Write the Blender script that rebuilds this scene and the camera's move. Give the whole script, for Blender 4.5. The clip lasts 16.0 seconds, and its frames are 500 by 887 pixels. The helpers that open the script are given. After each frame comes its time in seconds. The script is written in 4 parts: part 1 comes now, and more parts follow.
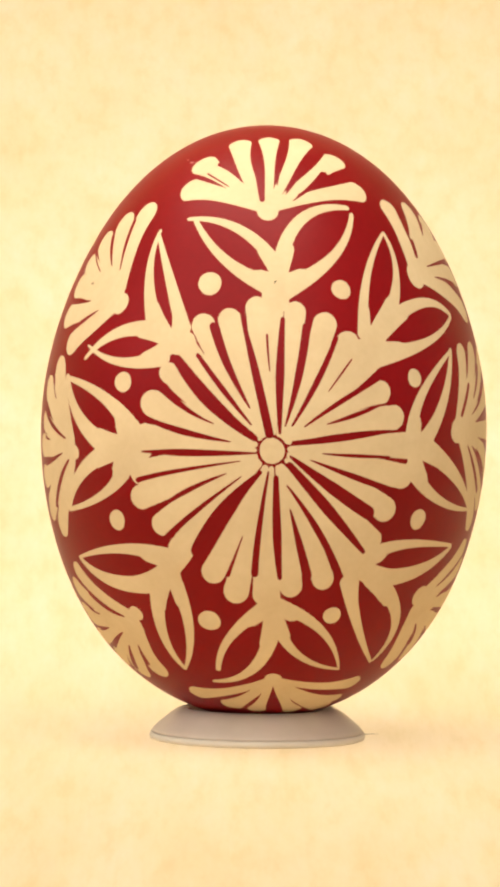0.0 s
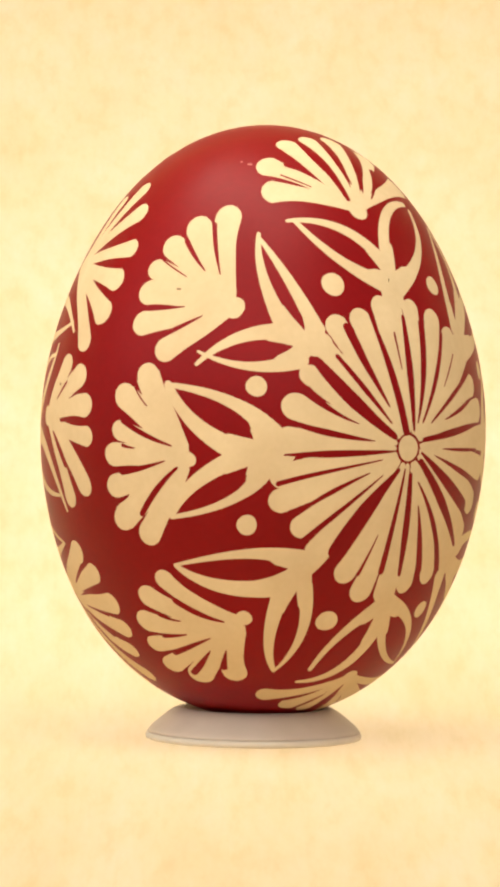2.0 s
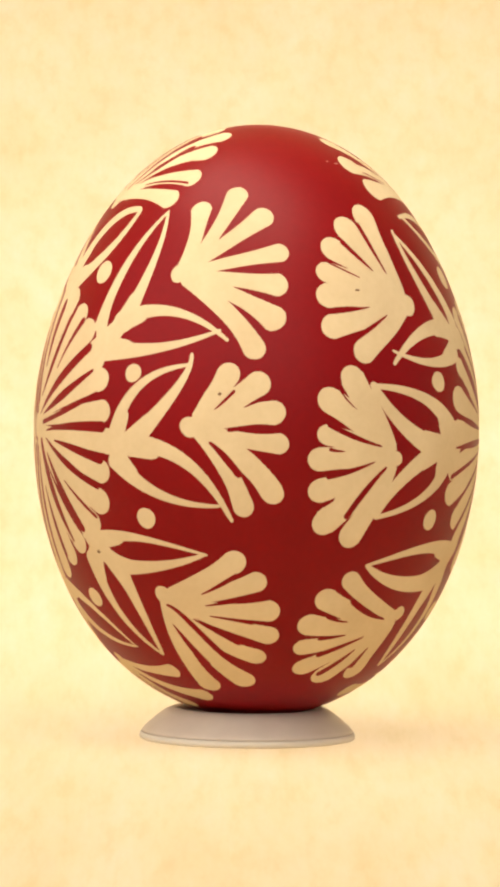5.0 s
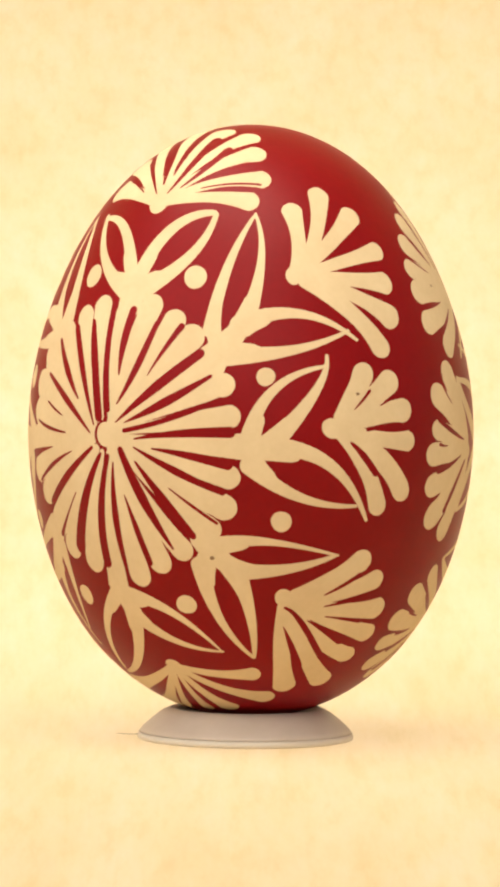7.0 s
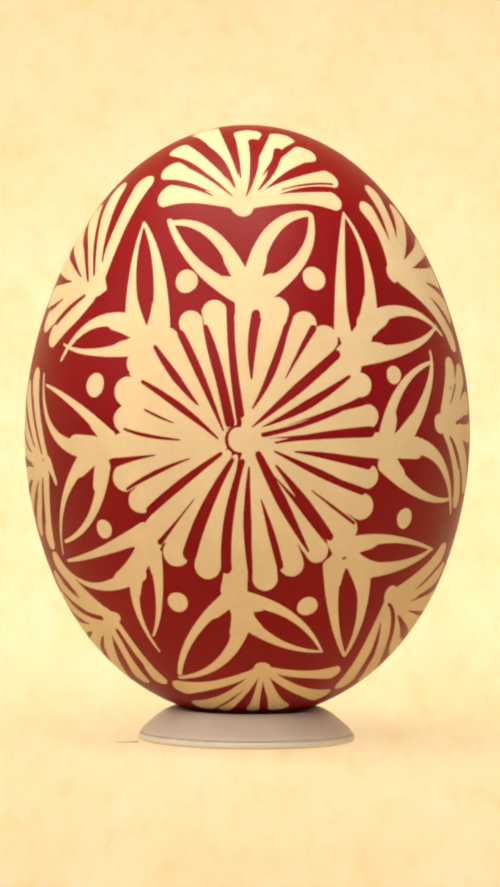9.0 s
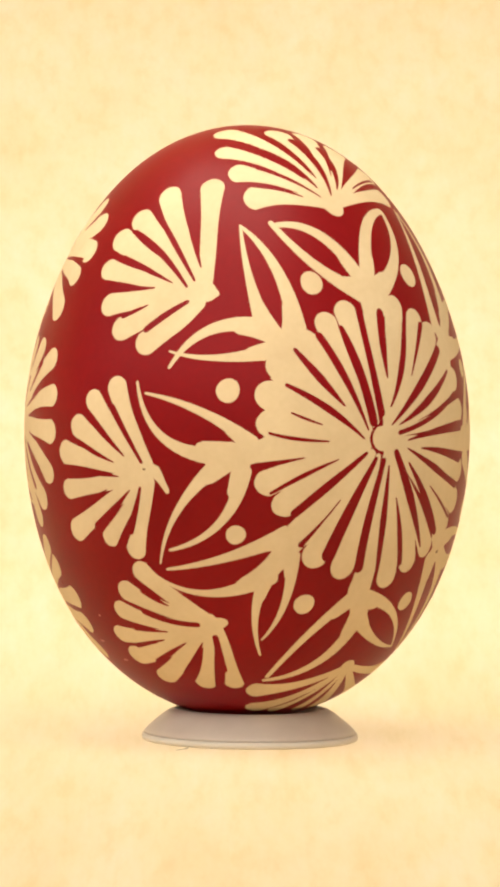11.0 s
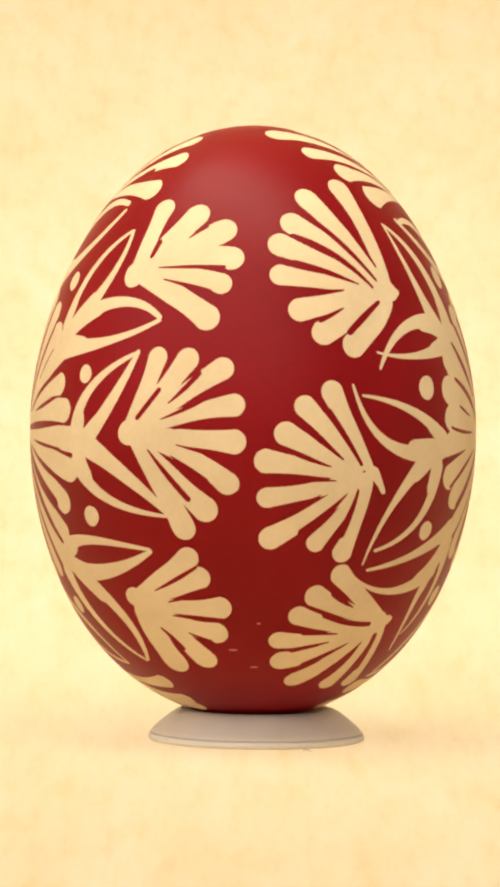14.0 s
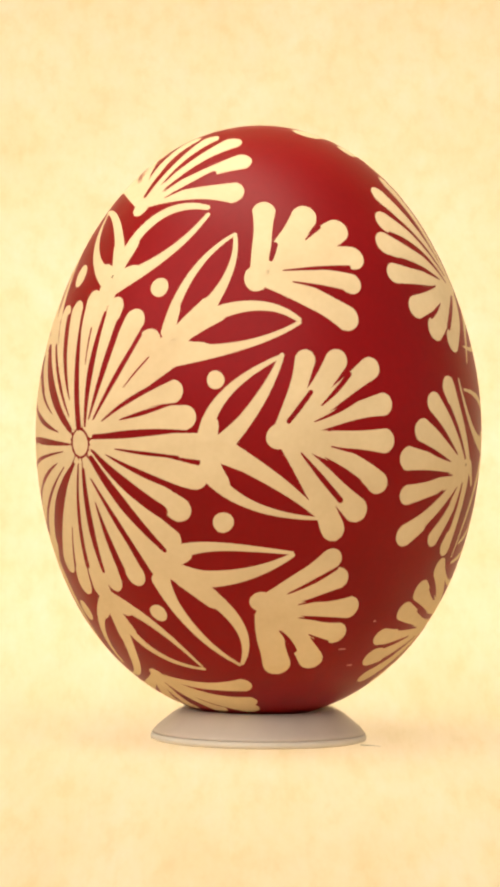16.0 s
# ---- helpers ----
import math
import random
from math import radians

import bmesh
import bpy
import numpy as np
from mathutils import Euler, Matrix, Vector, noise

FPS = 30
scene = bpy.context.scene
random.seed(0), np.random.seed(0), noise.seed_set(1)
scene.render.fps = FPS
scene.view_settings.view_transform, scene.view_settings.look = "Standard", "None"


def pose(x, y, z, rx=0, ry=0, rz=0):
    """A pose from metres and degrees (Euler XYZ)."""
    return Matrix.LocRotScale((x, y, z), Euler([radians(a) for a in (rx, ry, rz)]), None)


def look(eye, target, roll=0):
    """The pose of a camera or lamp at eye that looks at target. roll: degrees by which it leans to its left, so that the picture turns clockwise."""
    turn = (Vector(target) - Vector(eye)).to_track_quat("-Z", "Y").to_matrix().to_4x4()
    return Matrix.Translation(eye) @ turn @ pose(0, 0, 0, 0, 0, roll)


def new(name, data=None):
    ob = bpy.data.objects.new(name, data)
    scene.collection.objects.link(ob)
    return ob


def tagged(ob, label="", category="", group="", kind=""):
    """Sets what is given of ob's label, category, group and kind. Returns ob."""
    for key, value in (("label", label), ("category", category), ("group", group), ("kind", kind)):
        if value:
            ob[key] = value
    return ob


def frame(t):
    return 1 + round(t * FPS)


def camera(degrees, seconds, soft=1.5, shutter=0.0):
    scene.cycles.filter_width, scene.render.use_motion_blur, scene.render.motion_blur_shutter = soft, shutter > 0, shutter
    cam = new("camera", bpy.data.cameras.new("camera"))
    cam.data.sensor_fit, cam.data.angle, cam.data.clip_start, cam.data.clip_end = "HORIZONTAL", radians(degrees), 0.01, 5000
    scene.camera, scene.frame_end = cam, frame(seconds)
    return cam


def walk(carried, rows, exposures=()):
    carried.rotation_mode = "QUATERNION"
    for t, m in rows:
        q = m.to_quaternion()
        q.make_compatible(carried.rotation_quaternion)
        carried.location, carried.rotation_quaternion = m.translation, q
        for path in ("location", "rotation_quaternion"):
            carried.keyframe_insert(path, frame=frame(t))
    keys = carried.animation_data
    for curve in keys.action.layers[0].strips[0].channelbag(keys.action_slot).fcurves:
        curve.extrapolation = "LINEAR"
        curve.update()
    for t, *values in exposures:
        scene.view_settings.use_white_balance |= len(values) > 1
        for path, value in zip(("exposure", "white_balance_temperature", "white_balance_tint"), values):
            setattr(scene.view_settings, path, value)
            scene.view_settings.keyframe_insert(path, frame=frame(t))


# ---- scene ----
MM = 0.001
TURN = 19.094           # degrees a second, of the turntable under the stand
EYE_BACK, EYE_DOWN, AIM_Z, EYE_X = 1.132, 3.95, 0.0295, -0.000519

cam = camera(2.532, 16.0, soft=3.6)
eye = (EYE_X, -EYE_BACK * math.cos(radians(EYE_DOWN)), AIM_Z + EYE_BACK * math.sin(radians(EYE_DOWN)))
still = look(eye, (EYE_X, 0, AIM_Z), 0.60)
walk(cam, [(0, still), (16, still)])

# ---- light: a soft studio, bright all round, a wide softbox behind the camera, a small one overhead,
# and an unseen fill lamp, added under the translucent sheet to weaken the egg's shadow on it ----
world = bpy.data.worlds.new("studio")
scene.world = world
world.use_nodes = True
wn = world.node_tree.nodes["Background"]
wn.inputs["Color"].default_value = (1.0, 0.965, 0.90, 1)
wn.inputs["Strength"].default_value = 0.46


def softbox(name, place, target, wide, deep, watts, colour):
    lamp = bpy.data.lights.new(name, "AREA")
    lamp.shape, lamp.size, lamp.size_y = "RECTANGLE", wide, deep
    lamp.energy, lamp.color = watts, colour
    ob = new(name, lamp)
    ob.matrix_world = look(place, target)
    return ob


softbox("softbox_overhead", (-0.05, -0.06, 0.42), (0, 0, 0.03), 0.46, 0.20, 2.6, (1.0, 0.92, 0.78))
softbox("softbox_front", (-0.75, -1.3, 1.15), (0, 0, 0.05), 4.6, 1.2, 42.0, (1.0, 0.965, 0.90))
softbox("fill_under_sheet", (0, 0.29, -0.42), (0, 0.08, 0.02), 1.2, 1.0, 11.4, (1.0, 0.92, 0.85))
scene.view_settings.exposure = 0.0


# ---- materials ----
def material(name, colour, rough, spec=0.5):
    m = bpy.data.materials.new(name)
    m.use_nodes = True
    nt = m.node_tree
    bsdf = nt.nodes["Principled BSDF"]
    bsdf.inputs["Base Color"].default_value = (*colour, 1)
    bsdf.inputs["Roughness"].default_value = rough
    bsdf.inputs["Specular IOR Level"].default_value = spec
    return m, nt, bsdf


def noise_node(nt, scale, detail=4, rough=0.5, stretch=(1, 1, 1), kind="Object"):
    tc = nt.nodes.new("ShaderNodeTexCoord")
    mp = nt.nodes.new("ShaderNodeMapping")
    mp.inputs["Scale"].default_value = stretch
    nz = nt.nodes.new("ShaderNodeTexNoise")
    nz.inputs["Scale"].default_value = scale
    nz.inputs["Detail"].default_value = detail
    nz.inputs["Roughness"].default_value = rough
    nt.links.new(tc.outputs[kind], mp.inputs[0])
    nt.links.new(mp.outputs[0], nz.inputs["Vector"])
    return nz.outputs["Fac"]


def ramp(nt, fac, stops):
    r = nt.nodes.new("ShaderNodeValToRGB")
    while len(r.color_ramp.elements) < len(stops):
        r.color_ramp.elements.new(0.5)
    for el, (p, c) in zip(r.color_ramp.elements, stops):
        el.position, el.color = p, (*c, 1)
    nt.links.new(fac, r.inputs[0])
    return r.outputs[0]


def mix(nt, a, b, fac, mode="MULTIPLY"):
    m = nt.nodes.new("ShaderNodeMix")
    m.data_type, m.blend_type = "RGBA", mode
    m.inputs[0].default_value = fac
    nt.links.new(a, m.inputs[6])
    nt.links.new(b, m.inputs[7])
    return m.outputs[2]


def bump(nt, bsdf, fac, strength, distance):
    b = nt.nodes.new("ShaderNodeBump")
    b.inputs["Strength"].default_value = strength
    b.inputs["Distance"].default_value = distance
    nt.links.new(fac, b.inputs["Height"])
    nt.links.new(b.outputs[0], bsdf.inputs["Normal"])


def dye_red():
    m, nt, bsdf = material("red_dyed_eggshell", (0.20, 0.0025, 0.0035), 0.42, 0.13)
    big = ramp(nt, noise_node(nt, 70, 3), [(0.3, (0.170, 0.0011, 0.0018)), (0.7, (0.202, 0.0018, 0.0027))])
    fine = ramp(nt, noise_node(nt, 1400, 3), [(0.35, (0.90, 0.88, 0.88)), (0.65, (1.0, 1.0, 1.0))])
    nt.links.new(mix(nt, big, fine, 0.7), bsdf.inputs["Base Color"])
    bump(nt, bsdf, noise_node(nt, 1800, 3), 0.10, 0.00006)
    return m


def bare_cream():
    m, nt, bsdf = material("cream_etched_eggshell", (0.74, 0.54, 0.30), 0.7, 0.06)
    big = ramp(nt, noise_node(nt, 160, 4), [(0.3, (0.560, 0.415, 0.240)), (0.7, (0.63, 0.483, 0.288))])
    fine = ramp(nt, noise_node(nt, 1500, 3), [(0.3, (0.93, 0.92, 0.90)), (0.7, (1, 1, 1))])
    nt.links.new(mix(nt, big, fine, 0.6), bsdf.inputs["Base Color"])
    bump(nt, bsdf, noise_node(nt, 1800, 3), 0.10, 0.00006)
    return m


def parchment(name, grain, tone):
    """Mottled paper; grain: how much longer its marks are across than along the sheet."""
    m, nt, bsdf = material(name, (0.74, 0.64, 0.40), 0.9, 0.1)
    cloud = ramp(nt, noise_node(nt, 120, 5, 0.6, (1, grain, 1), "UV"), [(0.32, [tone * c for c in (0.705, 0.590, 0.350)]), (0.50, [tone * c for c in (0.735, 0.624, 0.404)]), (0.66, [tone * c for c in (0.745, 0.657, 0.464)])])
    fleck = ramp(nt, noise_node(nt, 430, 5, 0.62, (1, grain, 1), "UV"), [(0.33, (0.925, 0.912, 0.79)), (0.48, (1, 1, 1)), (0.68, (1.03, 1.045, 1.16))])
    fibre = ramp(nt, noise_node(nt, 1200, 3, 0.6, (1, grain * 0.8, 1), "UV"), [(0.30, (0.970, 0.960, 0.93)), (0.52, (1, 1, 1))])
    rose = ramp(nt, noise_node(nt, 200, 3, 0.5, (1, grain, 1), "UV"), [(0.42, (1.0, 0.99, 0.985)), (0.60, (0.988, 1.0, 0.99))])
    pulp = mix(nt, mix(nt, mix(nt, cloud, fleck, 1.0), fibre, 0.9), rose, 0.9)
    nt.links.new(pulp, bsdf.inputs["Base Color"])
    bump(nt, bsdf, noise_node(nt, 900, 4, 0.5, (1, grain, 1), "UV"), 0.12, 0.0002)
    # the sheet is made translucent to pass light from the added fill lamp below
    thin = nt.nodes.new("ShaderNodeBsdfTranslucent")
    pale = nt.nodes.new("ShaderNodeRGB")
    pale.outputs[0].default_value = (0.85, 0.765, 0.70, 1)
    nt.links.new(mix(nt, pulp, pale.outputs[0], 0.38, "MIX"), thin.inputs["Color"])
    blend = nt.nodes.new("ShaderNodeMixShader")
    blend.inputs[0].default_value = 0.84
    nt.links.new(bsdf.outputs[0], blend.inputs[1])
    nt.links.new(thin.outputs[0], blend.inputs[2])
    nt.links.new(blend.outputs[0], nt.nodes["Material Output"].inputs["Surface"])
    return m


def pale_plastic():
    m, nt, bsdf = material("pale_cream_plastic", (0.74, 0.64, 0.47), 0.7, 0.2)
    c = ramp(nt, noise_node(nt, 300, 4), [(0.3, (0.60, 0.53, 0.43)), (0.7, (0.64, 0.57, 0.47))])
    nt.links.new(c, bsdf.inputs["Base Color"])
    return m


def stand_plastic():
    m, nt, bsdf = material("frosted_grey_plastic", (0.56, 0.47, 0.40), 0.42, 0.4)
    c = ramp(nt, noise_node(nt, 220, 4), [(0.3, (0.47, 0.385, 0.31)), (0.7, (0.54, 0.45, 0.37))])
    nt.links.new(c, bsdf.inputs["Base Color"])
    bump(nt, bsdf, noise_node(nt, 1500, 3), 0.1, 0.00008)
    return m


RED, CREAM, PLASTIC, PALE = dye_red(), bare_cream(), stand_plastic(), pale_plastic()
PAPER = parchment("mottled_parchment", 0.85, 1.0)


# ---- the paper sweep ----
def mesh_object(name, verts, faces, mat, parent=None, label=""):
    me = bpy.data.meshes.new(name)
    me.from_pydata(verts, [], faces)
    me.materials.append(mat)
    me.shade_smooth()
    me.update()
    ob = new(name, me)
    ob.parent = parent
    if label:
        tagged(ob, label)
    return ob


def sheet(name, profile, mat, label, category, thick=0.0006, slack=1.0):
    """A sheet of board or paper: its run in y and z, swept across x, with the grain along it."""
    pts = np.array(profile)
    d = np.gradient(pts, axis=0)
    d /= np.linalg.norm(d, axis=1)[:, None]
    under = pts + np.stack([d[:, 1], -d[:, 0]], 1) * thick
    loop = [tuple(p) for p in pts] + [tuple(p) for p in under[::-1]]
    n, verts, faces = len(loop), [], []
    for x in (-0.45, 0.45):
        verts += [(x, y, z) for y, z in loop]
    for i in range(n):
        j = (i + 1) % n
        faces.append((i, i + n, j + n, j))
    faces += [tuple(range(n)), tuple(range(2 * n - 1, n - 1, -1))]
    ob = mesh_object(name, verts, faces, mat)
    bm = bmesh.new()
    bm.from_mesh(ob.data)
    bmesh.ops.recalc_face_normals(bm, faces=bm.faces)
    bm.to_mesh(ob.data)
    bm.free()
    for p in ob.data.polygons:
        p.use_smooth = len(p.vertices) == 4 and n > 8
    along = [0.0]
    for (y0, z0), (y1, z1) in zip(loop, loop[1:]):
        along.append(along[-1] + math.hypot(slack * (y1 - y0), z1 - z0))
    uv = ob.data.uv_layers.new(name="grain")
    for lp in ob.data.loops:
        uv.data[lp.index].uv = (ob.data.vertices[lp.vertex_index].co.x + 0.6, along[lp.vertex_index % n])
    return tagged(ob, label, category, kind="structure")


def stage():
    back, bend, low = 0.034, 0.12, -0.0002
    rise = [(back + bend * math.sin(a), low + bend - bend * math.cos(a)) for a in (radians(90 * i / 40) for i in range(41))]
    sheet("backdrop", [(-1.5 + 0.05 * i, low) for i in range(30)] + [(0.0, low)] + rise + [(back + bend, 0.25), (back + bend, 0.50)], PAPER,
          "cream mottled parchment sweep under the egg, curving up behind it", "backdrop", slack=0.09)


stage()

# ---- the stand ----


def lathe(profile, steps):
    verts, faces, n = [], [], len(profile)
    for k in range(steps):
        a = 2 * math.pi * k / steps
        verts += [(r * math.sin(a), -r * math.cos(a), z) for r, z in profile]
    for k in range(steps):
        q = (k + 1) % steps
        for i in range(n):
            j = (i + 1) % n
            faces.append((k * n + i, q * n + i, q * n + j, k * n + j))
    return verts, faces


def egg_stand():
    base = new("egg_stand")
    # a dish: bevelled foot, gently convex flank, rounded lip, hollow seat
    prof = [(0.0003, 0.0005), (0.01068, 0.0005), (0.0105, 0.0008),
            (0.0102, 0.00115), (0.0097, 0.00158), (0.0092, 0.0020), (0.0087, 0.0024), (0.0082, 0.00273), (0.0077, 0.00296),
            (0.0073, 0.0030), (0.0069, 0.0028), (0.0064, 0.0024), (0.0055, 0.0016), (0.0003, 0.0010)]
    mesh_object("dish", *lathe(prof, 96), PLASTIC, base)
    foot = [(0.0070, -0.0002), (0.01055, -0.0002), (0.01076, -0.0001), (0.01082, 0.00015), (0.01074, 0.00048), (0.0104, 0.00049), (0.0070, 0.00049)]
    mesh_object("foot_rim", *lathe(foot, 96), PALE, base, "thin pale cream foot rim")
    return tagged(base, "low round frosted grey plastic dish holding the egg upright", "egg stand")


STAND = egg_stand()

# ---- the egg: a body of revolution, and brush strokes laid on it ----
PROFILE = (25.58, -0.149, 3.716, 0.279, 0.411, 0.101)     # mm, cosine series about the centre
EGG_Z, OFF_AXIS, OFF_SIDE, LEAN, LEAN_SIDE = 0.03144, 0.000866, 77.0, 0.65, 65.0


def reach(c):
    a = math.acos(max(-1.0, min(1.0, c)))
    return MM * sum(k * math.cos(i * a) for i, k in enumerate(PROFILE))


def outward(co):
    """The egg's own normal, so that paint lies on the shell without a crease."""
    c = max(-0.9999, min(0.9999, co.z / co.length))
    a = math.acos(c)
    slope = (reach(math.cos(a + 0.001)) - reach(math.cos(a - 0.001))) / 0.002 / reach(c)
    flat = Vector((co.x, co.y, 0)).normalized()
    return ((flat * math.sin(a) + Vector((0, 0, c))) - (flat * c - Vector((0, 0, math.sin(a)))) * slope).normalized()


def paint(name, data, mat, parent, label=""):
    ob = mesh_object(name, *data, mat, parent, label)
    ob.data.normals_split_custom_set_from_vertices([outward(v.co) for v in ob.data.vertices])
    return ob


class Patch:
    """A flat map round a point of the egg: u to the east, v to the north, in mm along the shell."""

    def __init__(self, lon, lat):
        lon, lat = radians(lon), radians(lat)
        self.n = Vector((math.cos(lat) * math.sin(lon), -math.cos(lat) * math.cos(lon), math.sin(lat)))
        self.e = Vector((0, 0, 1)).cross(self.n).normalized()
        self.v = self.n.cross(self.e)
        self.r = reach(self.n.z)

    def place(self, u, v, lift):
        far = math.hypot(u, v)
        if far < 1e-9:
            d = self.n
        else:
            a = far * MM / self.r
            d = self.n * math.cos(a) + (self.e * (u / far) + self.v * (v / far)) * math.sin(a)
        return d * (reach(d.z) + lift)


DARK, _, _ = material("brown_speck", (0.20, 0.11, 0.05), 0.6, 0.3)
PINK, _, _ = material("worn_pink_speck", (0.42, 0.14, 0.11), 0.5, 0.3)
LIFT, SINK = 0.000009, 0.000005
ACROSS = (-1.0, -0.88, -0.45, 0.0, 0.45, 0.88, 1.0)
DOME = (-1.0, 0.75, 1.0, 1.0, 1.0, 0.75, -1.0)
layer = [0]


def stroke(patch, p0, pm, p1, w0, wm, w1, steps=18, raised=0.0, club=0.0):
    """One brush stroke: a curve from p0 through pm to p1 with those widths and round ends."""
    layer[0] = (layer[0] + 1) % 7
    top = LIFT + raised + layer[0] * 0.0000008
    p0, pm, p1 = Vector(p0), Vector(pm), Vector(p1)
    ctrl = pm * 2 - (p0 + p1) / 2

    def at(s):
        return p0 * (1 - s) ** 2 + ctrl * 2 * s * (1 - s) + p1 * s * s

    # run along the curve by its true length, so that both ends come out round
    grid = [i / 64 for i in range(65)]
    run = [0.0]
    for a, b in zip(grid, grid[1:]):
        run.append(run[-1] + (at(b) - at(a)).length)
    length = max(1e-6, run[-1])
    waist = min(0.8, max(0.2, run[32] / length))
    ends = (0.006, 0.03, 0.08, 0.16, 0.28, 0.45, 0.7, 1)
    cuts = sorted({*(i / steps for i in range(steps + 1)),
                   *(w0 / 2 / length * k for k in ends), *(1 - w1 / 2 / length * k for k in ends)})
    cuts = [f for f in cuts if 0 <= f <= 1]
    verts, faces = [], []
    for f in cuts:
        s = float(np.interp(f * length, run, grid))
        c = at(s)
        d = (ctrl - p0) * 2 * (1 - s) + (p1 - ctrl) * 2 * s
        side = Vector((-d.y, d.x)).normalized() if d.length > 1e-9 else Vector((0, 1))
        w = w0 + (wm - w0) * f / waist if f < waist else wm + (w1 - wm) * (f - waist) / (1 - waist)
        curve = (w0 * (f - waist) * (f - 1) / waist + wm * f * (f - 1) / (waist * (waist - 1)) + w1 * f * (f - waist) / (1 - waist))
        half = max(0.04, 0.55 * w + 0.45 * curve) / 2
        # a loaded brush: slim shaft, full head
        half *= 1 - club * math.exp(-((f - 0.62) / 0.22) ** 2) + 0.35 * club * math.exp(-((f - 0.93) / 0.1) ** 2)
        for edge, we in ((f * length, w0), ((1 - f) * length, w1)):
            if edge < we / 2:
                half = min(half, max(half * 0.05, we / 2 * math.sqrt(max(0.0, 1 - (1 - edge / (we / 2)) ** 2))))
        for a, h in zip(ACROSS, DOME):
            q = c + side * (a * half)
            verts.append(patch.place(q.x, q.y, top * h if h > 0 else -SINK))
    n = len(ACROSS)
    for i in range(len(cuts) - 1):
        for k in range(n - 1):
            a = i * n + k
            faces.append((a, a + n, a + n + 1, a + 1))
    return verts, faces


def disc(patch, u, v, wide, wobble=0.0, seed=0):
    """A round dab of the brush."""
    layer[0] = (layer[0] + 1) % 7
    top = LIFT + layer[0] * 0.0000008
    rnd = random.Random(seed)
    ph, k = rnd.uniform(0, 6.28), 28
    verts, faces = [patch.place(u, v, top)], []
    for ring, (f, h) in enumerate(((0.5, top * 0.9), (0.93, top * 0.4), (1.0, -SINK))):
        for i in range(k):
            a = 2 * math.pi * i / k
            r = wide / 2 * f * (1 + wobble * math.sin(2 * a + ph) + wobble * 0.6 * math.sin(3 * a + 2 * ph))
            verts.append(patch.place(u + r * math.cos(a), v + r * math.sin(a), h))
    for i in range(k):
        j = (i + 1) % k
        faces.append((0, 1 + i, 1 + j))
        for ring in range(2):
            o = 1 + ring * k
            faces.append((o + i, o + k + i, o + k + j, o + j))
    return verts, faces


def shell(egg):
    rings, steps = 180, 256
    verts, faces = [Vector((0, 0, reach(1)))], []
    for i in range(1, rings):
        a = math.pi * i / rings
        r = reach(math.cos(a))
        verts += [Vector((r * math.sin(a) * math.sin(b), -r * math.sin(a) * math.cos(b), r * math.cos(a)))
                  for b in (2 * math.pi * k / steps for k in range(steps))]
    verts.append(Vector((0, 0, -reach(-1))))
    for k in range(steps):
        q = (k + 1) % steps
        faces.append((0, 1 + k, 1 + q))
        for i in range(rings - 2):
            o = 1 + i * steps
            faces.append((o + k, o + steps + k, o + steps + q, o + q))
        o = 1 + (rings - 2) * steps
        faces.append((o + k, len(verts) - 1, o + q))
    return mesh_object("shell", verts, faces, RED, egg, "glossy deep red dyed eggshell")


# longitude and latitude of each motif; its strokes as three points and three widths, in mm along the shell
FLOWERS = []
FLOWERS.append((2.1, -2.5, 2.60, []))
FLOWERS[-1][3].extend((
    (-0.3, 1.22, -1.15, 8.14, -1.83, 15.02, 0.44, 1.24, 2.37),
    (0.03, 1.5, 0.03, 8.16, -0.03, 14.83, 0.45, 1.12, 2.03),
    (1.01, 2.35, 1.72, 8.19, 2.13, 14.61, 0.34, 1.07, 2.39),
    (1.73, 2.92, 3.71, 8.23, 5.49, 13.65, 0.34, 1.43, 2.67),
    (2.13, 2.92, 5.52, 7.04, 8.03, 11.88, 0.34, 1.38, 2.73),
    (2.52, 2.65, 7.31, 6.78, 11.37, 10.56, 0.45, 1.74, 3.12),
    (3.26, 2.54, 7.14, 4.41, 12.41, 6.09, 0.34, 1.14, 2.7),
    (1.87, 1.25, 7.33, 2.77, 14.08, 3.23, 0.45, 1.42, 2.83),
    (1.61, 0.19, 7.95, 0.37, 16.4, 0.28, 0.33, 1.48, 3.01),
    (1.73, -0.31, 8.57, -1.64, 15.11, -3.33, 0.33, 1.7, 2.71),
))
FLOWERS[-1][3].extend((
    (2.18, -0.59, 7.87, -3.61, 12.8, -7.03, 0.33, 1.57, 2.77),
    (1.91, -1.14, 6.83, -5.66, 11.04, -10.09, 0.33, 1.23, 2.5),
    (1.38, -2.26, 4.54, -6.29, 9.33, -12.86, 0.33, 1.49, 2.89),
    (1.59, -4.04, 3.56, -8.21, 5.65, -13.63, 0.33, 1.42, 2.25),
    (0.94, -2.38, 1.74, -8.18, 2.19, -14.27, 0.33, 1.32, 2.28),
    (-0.01, -2.11, -0.29, -7.93, -0.15, -15.15, 0.33, 1.36, 2.69),
    (-0.78, -2.13, -1.93, -7.98, -3.22, -14.98, 0.33, 1.36, 2.58),
    (-0.99, -2.52, -3.36, -7.94, -5.83, -13.13, 0.33, 1.37, 2.49),
    (-1.94, -2.16, -6.14, -6.74, -9.32, -11.36, 0.33, 1.55, 2.78),
    (-2.78, -2.08, -7.47, -5.11, -11.47, -8.93, 0.33, 1.39, 2.71),
))
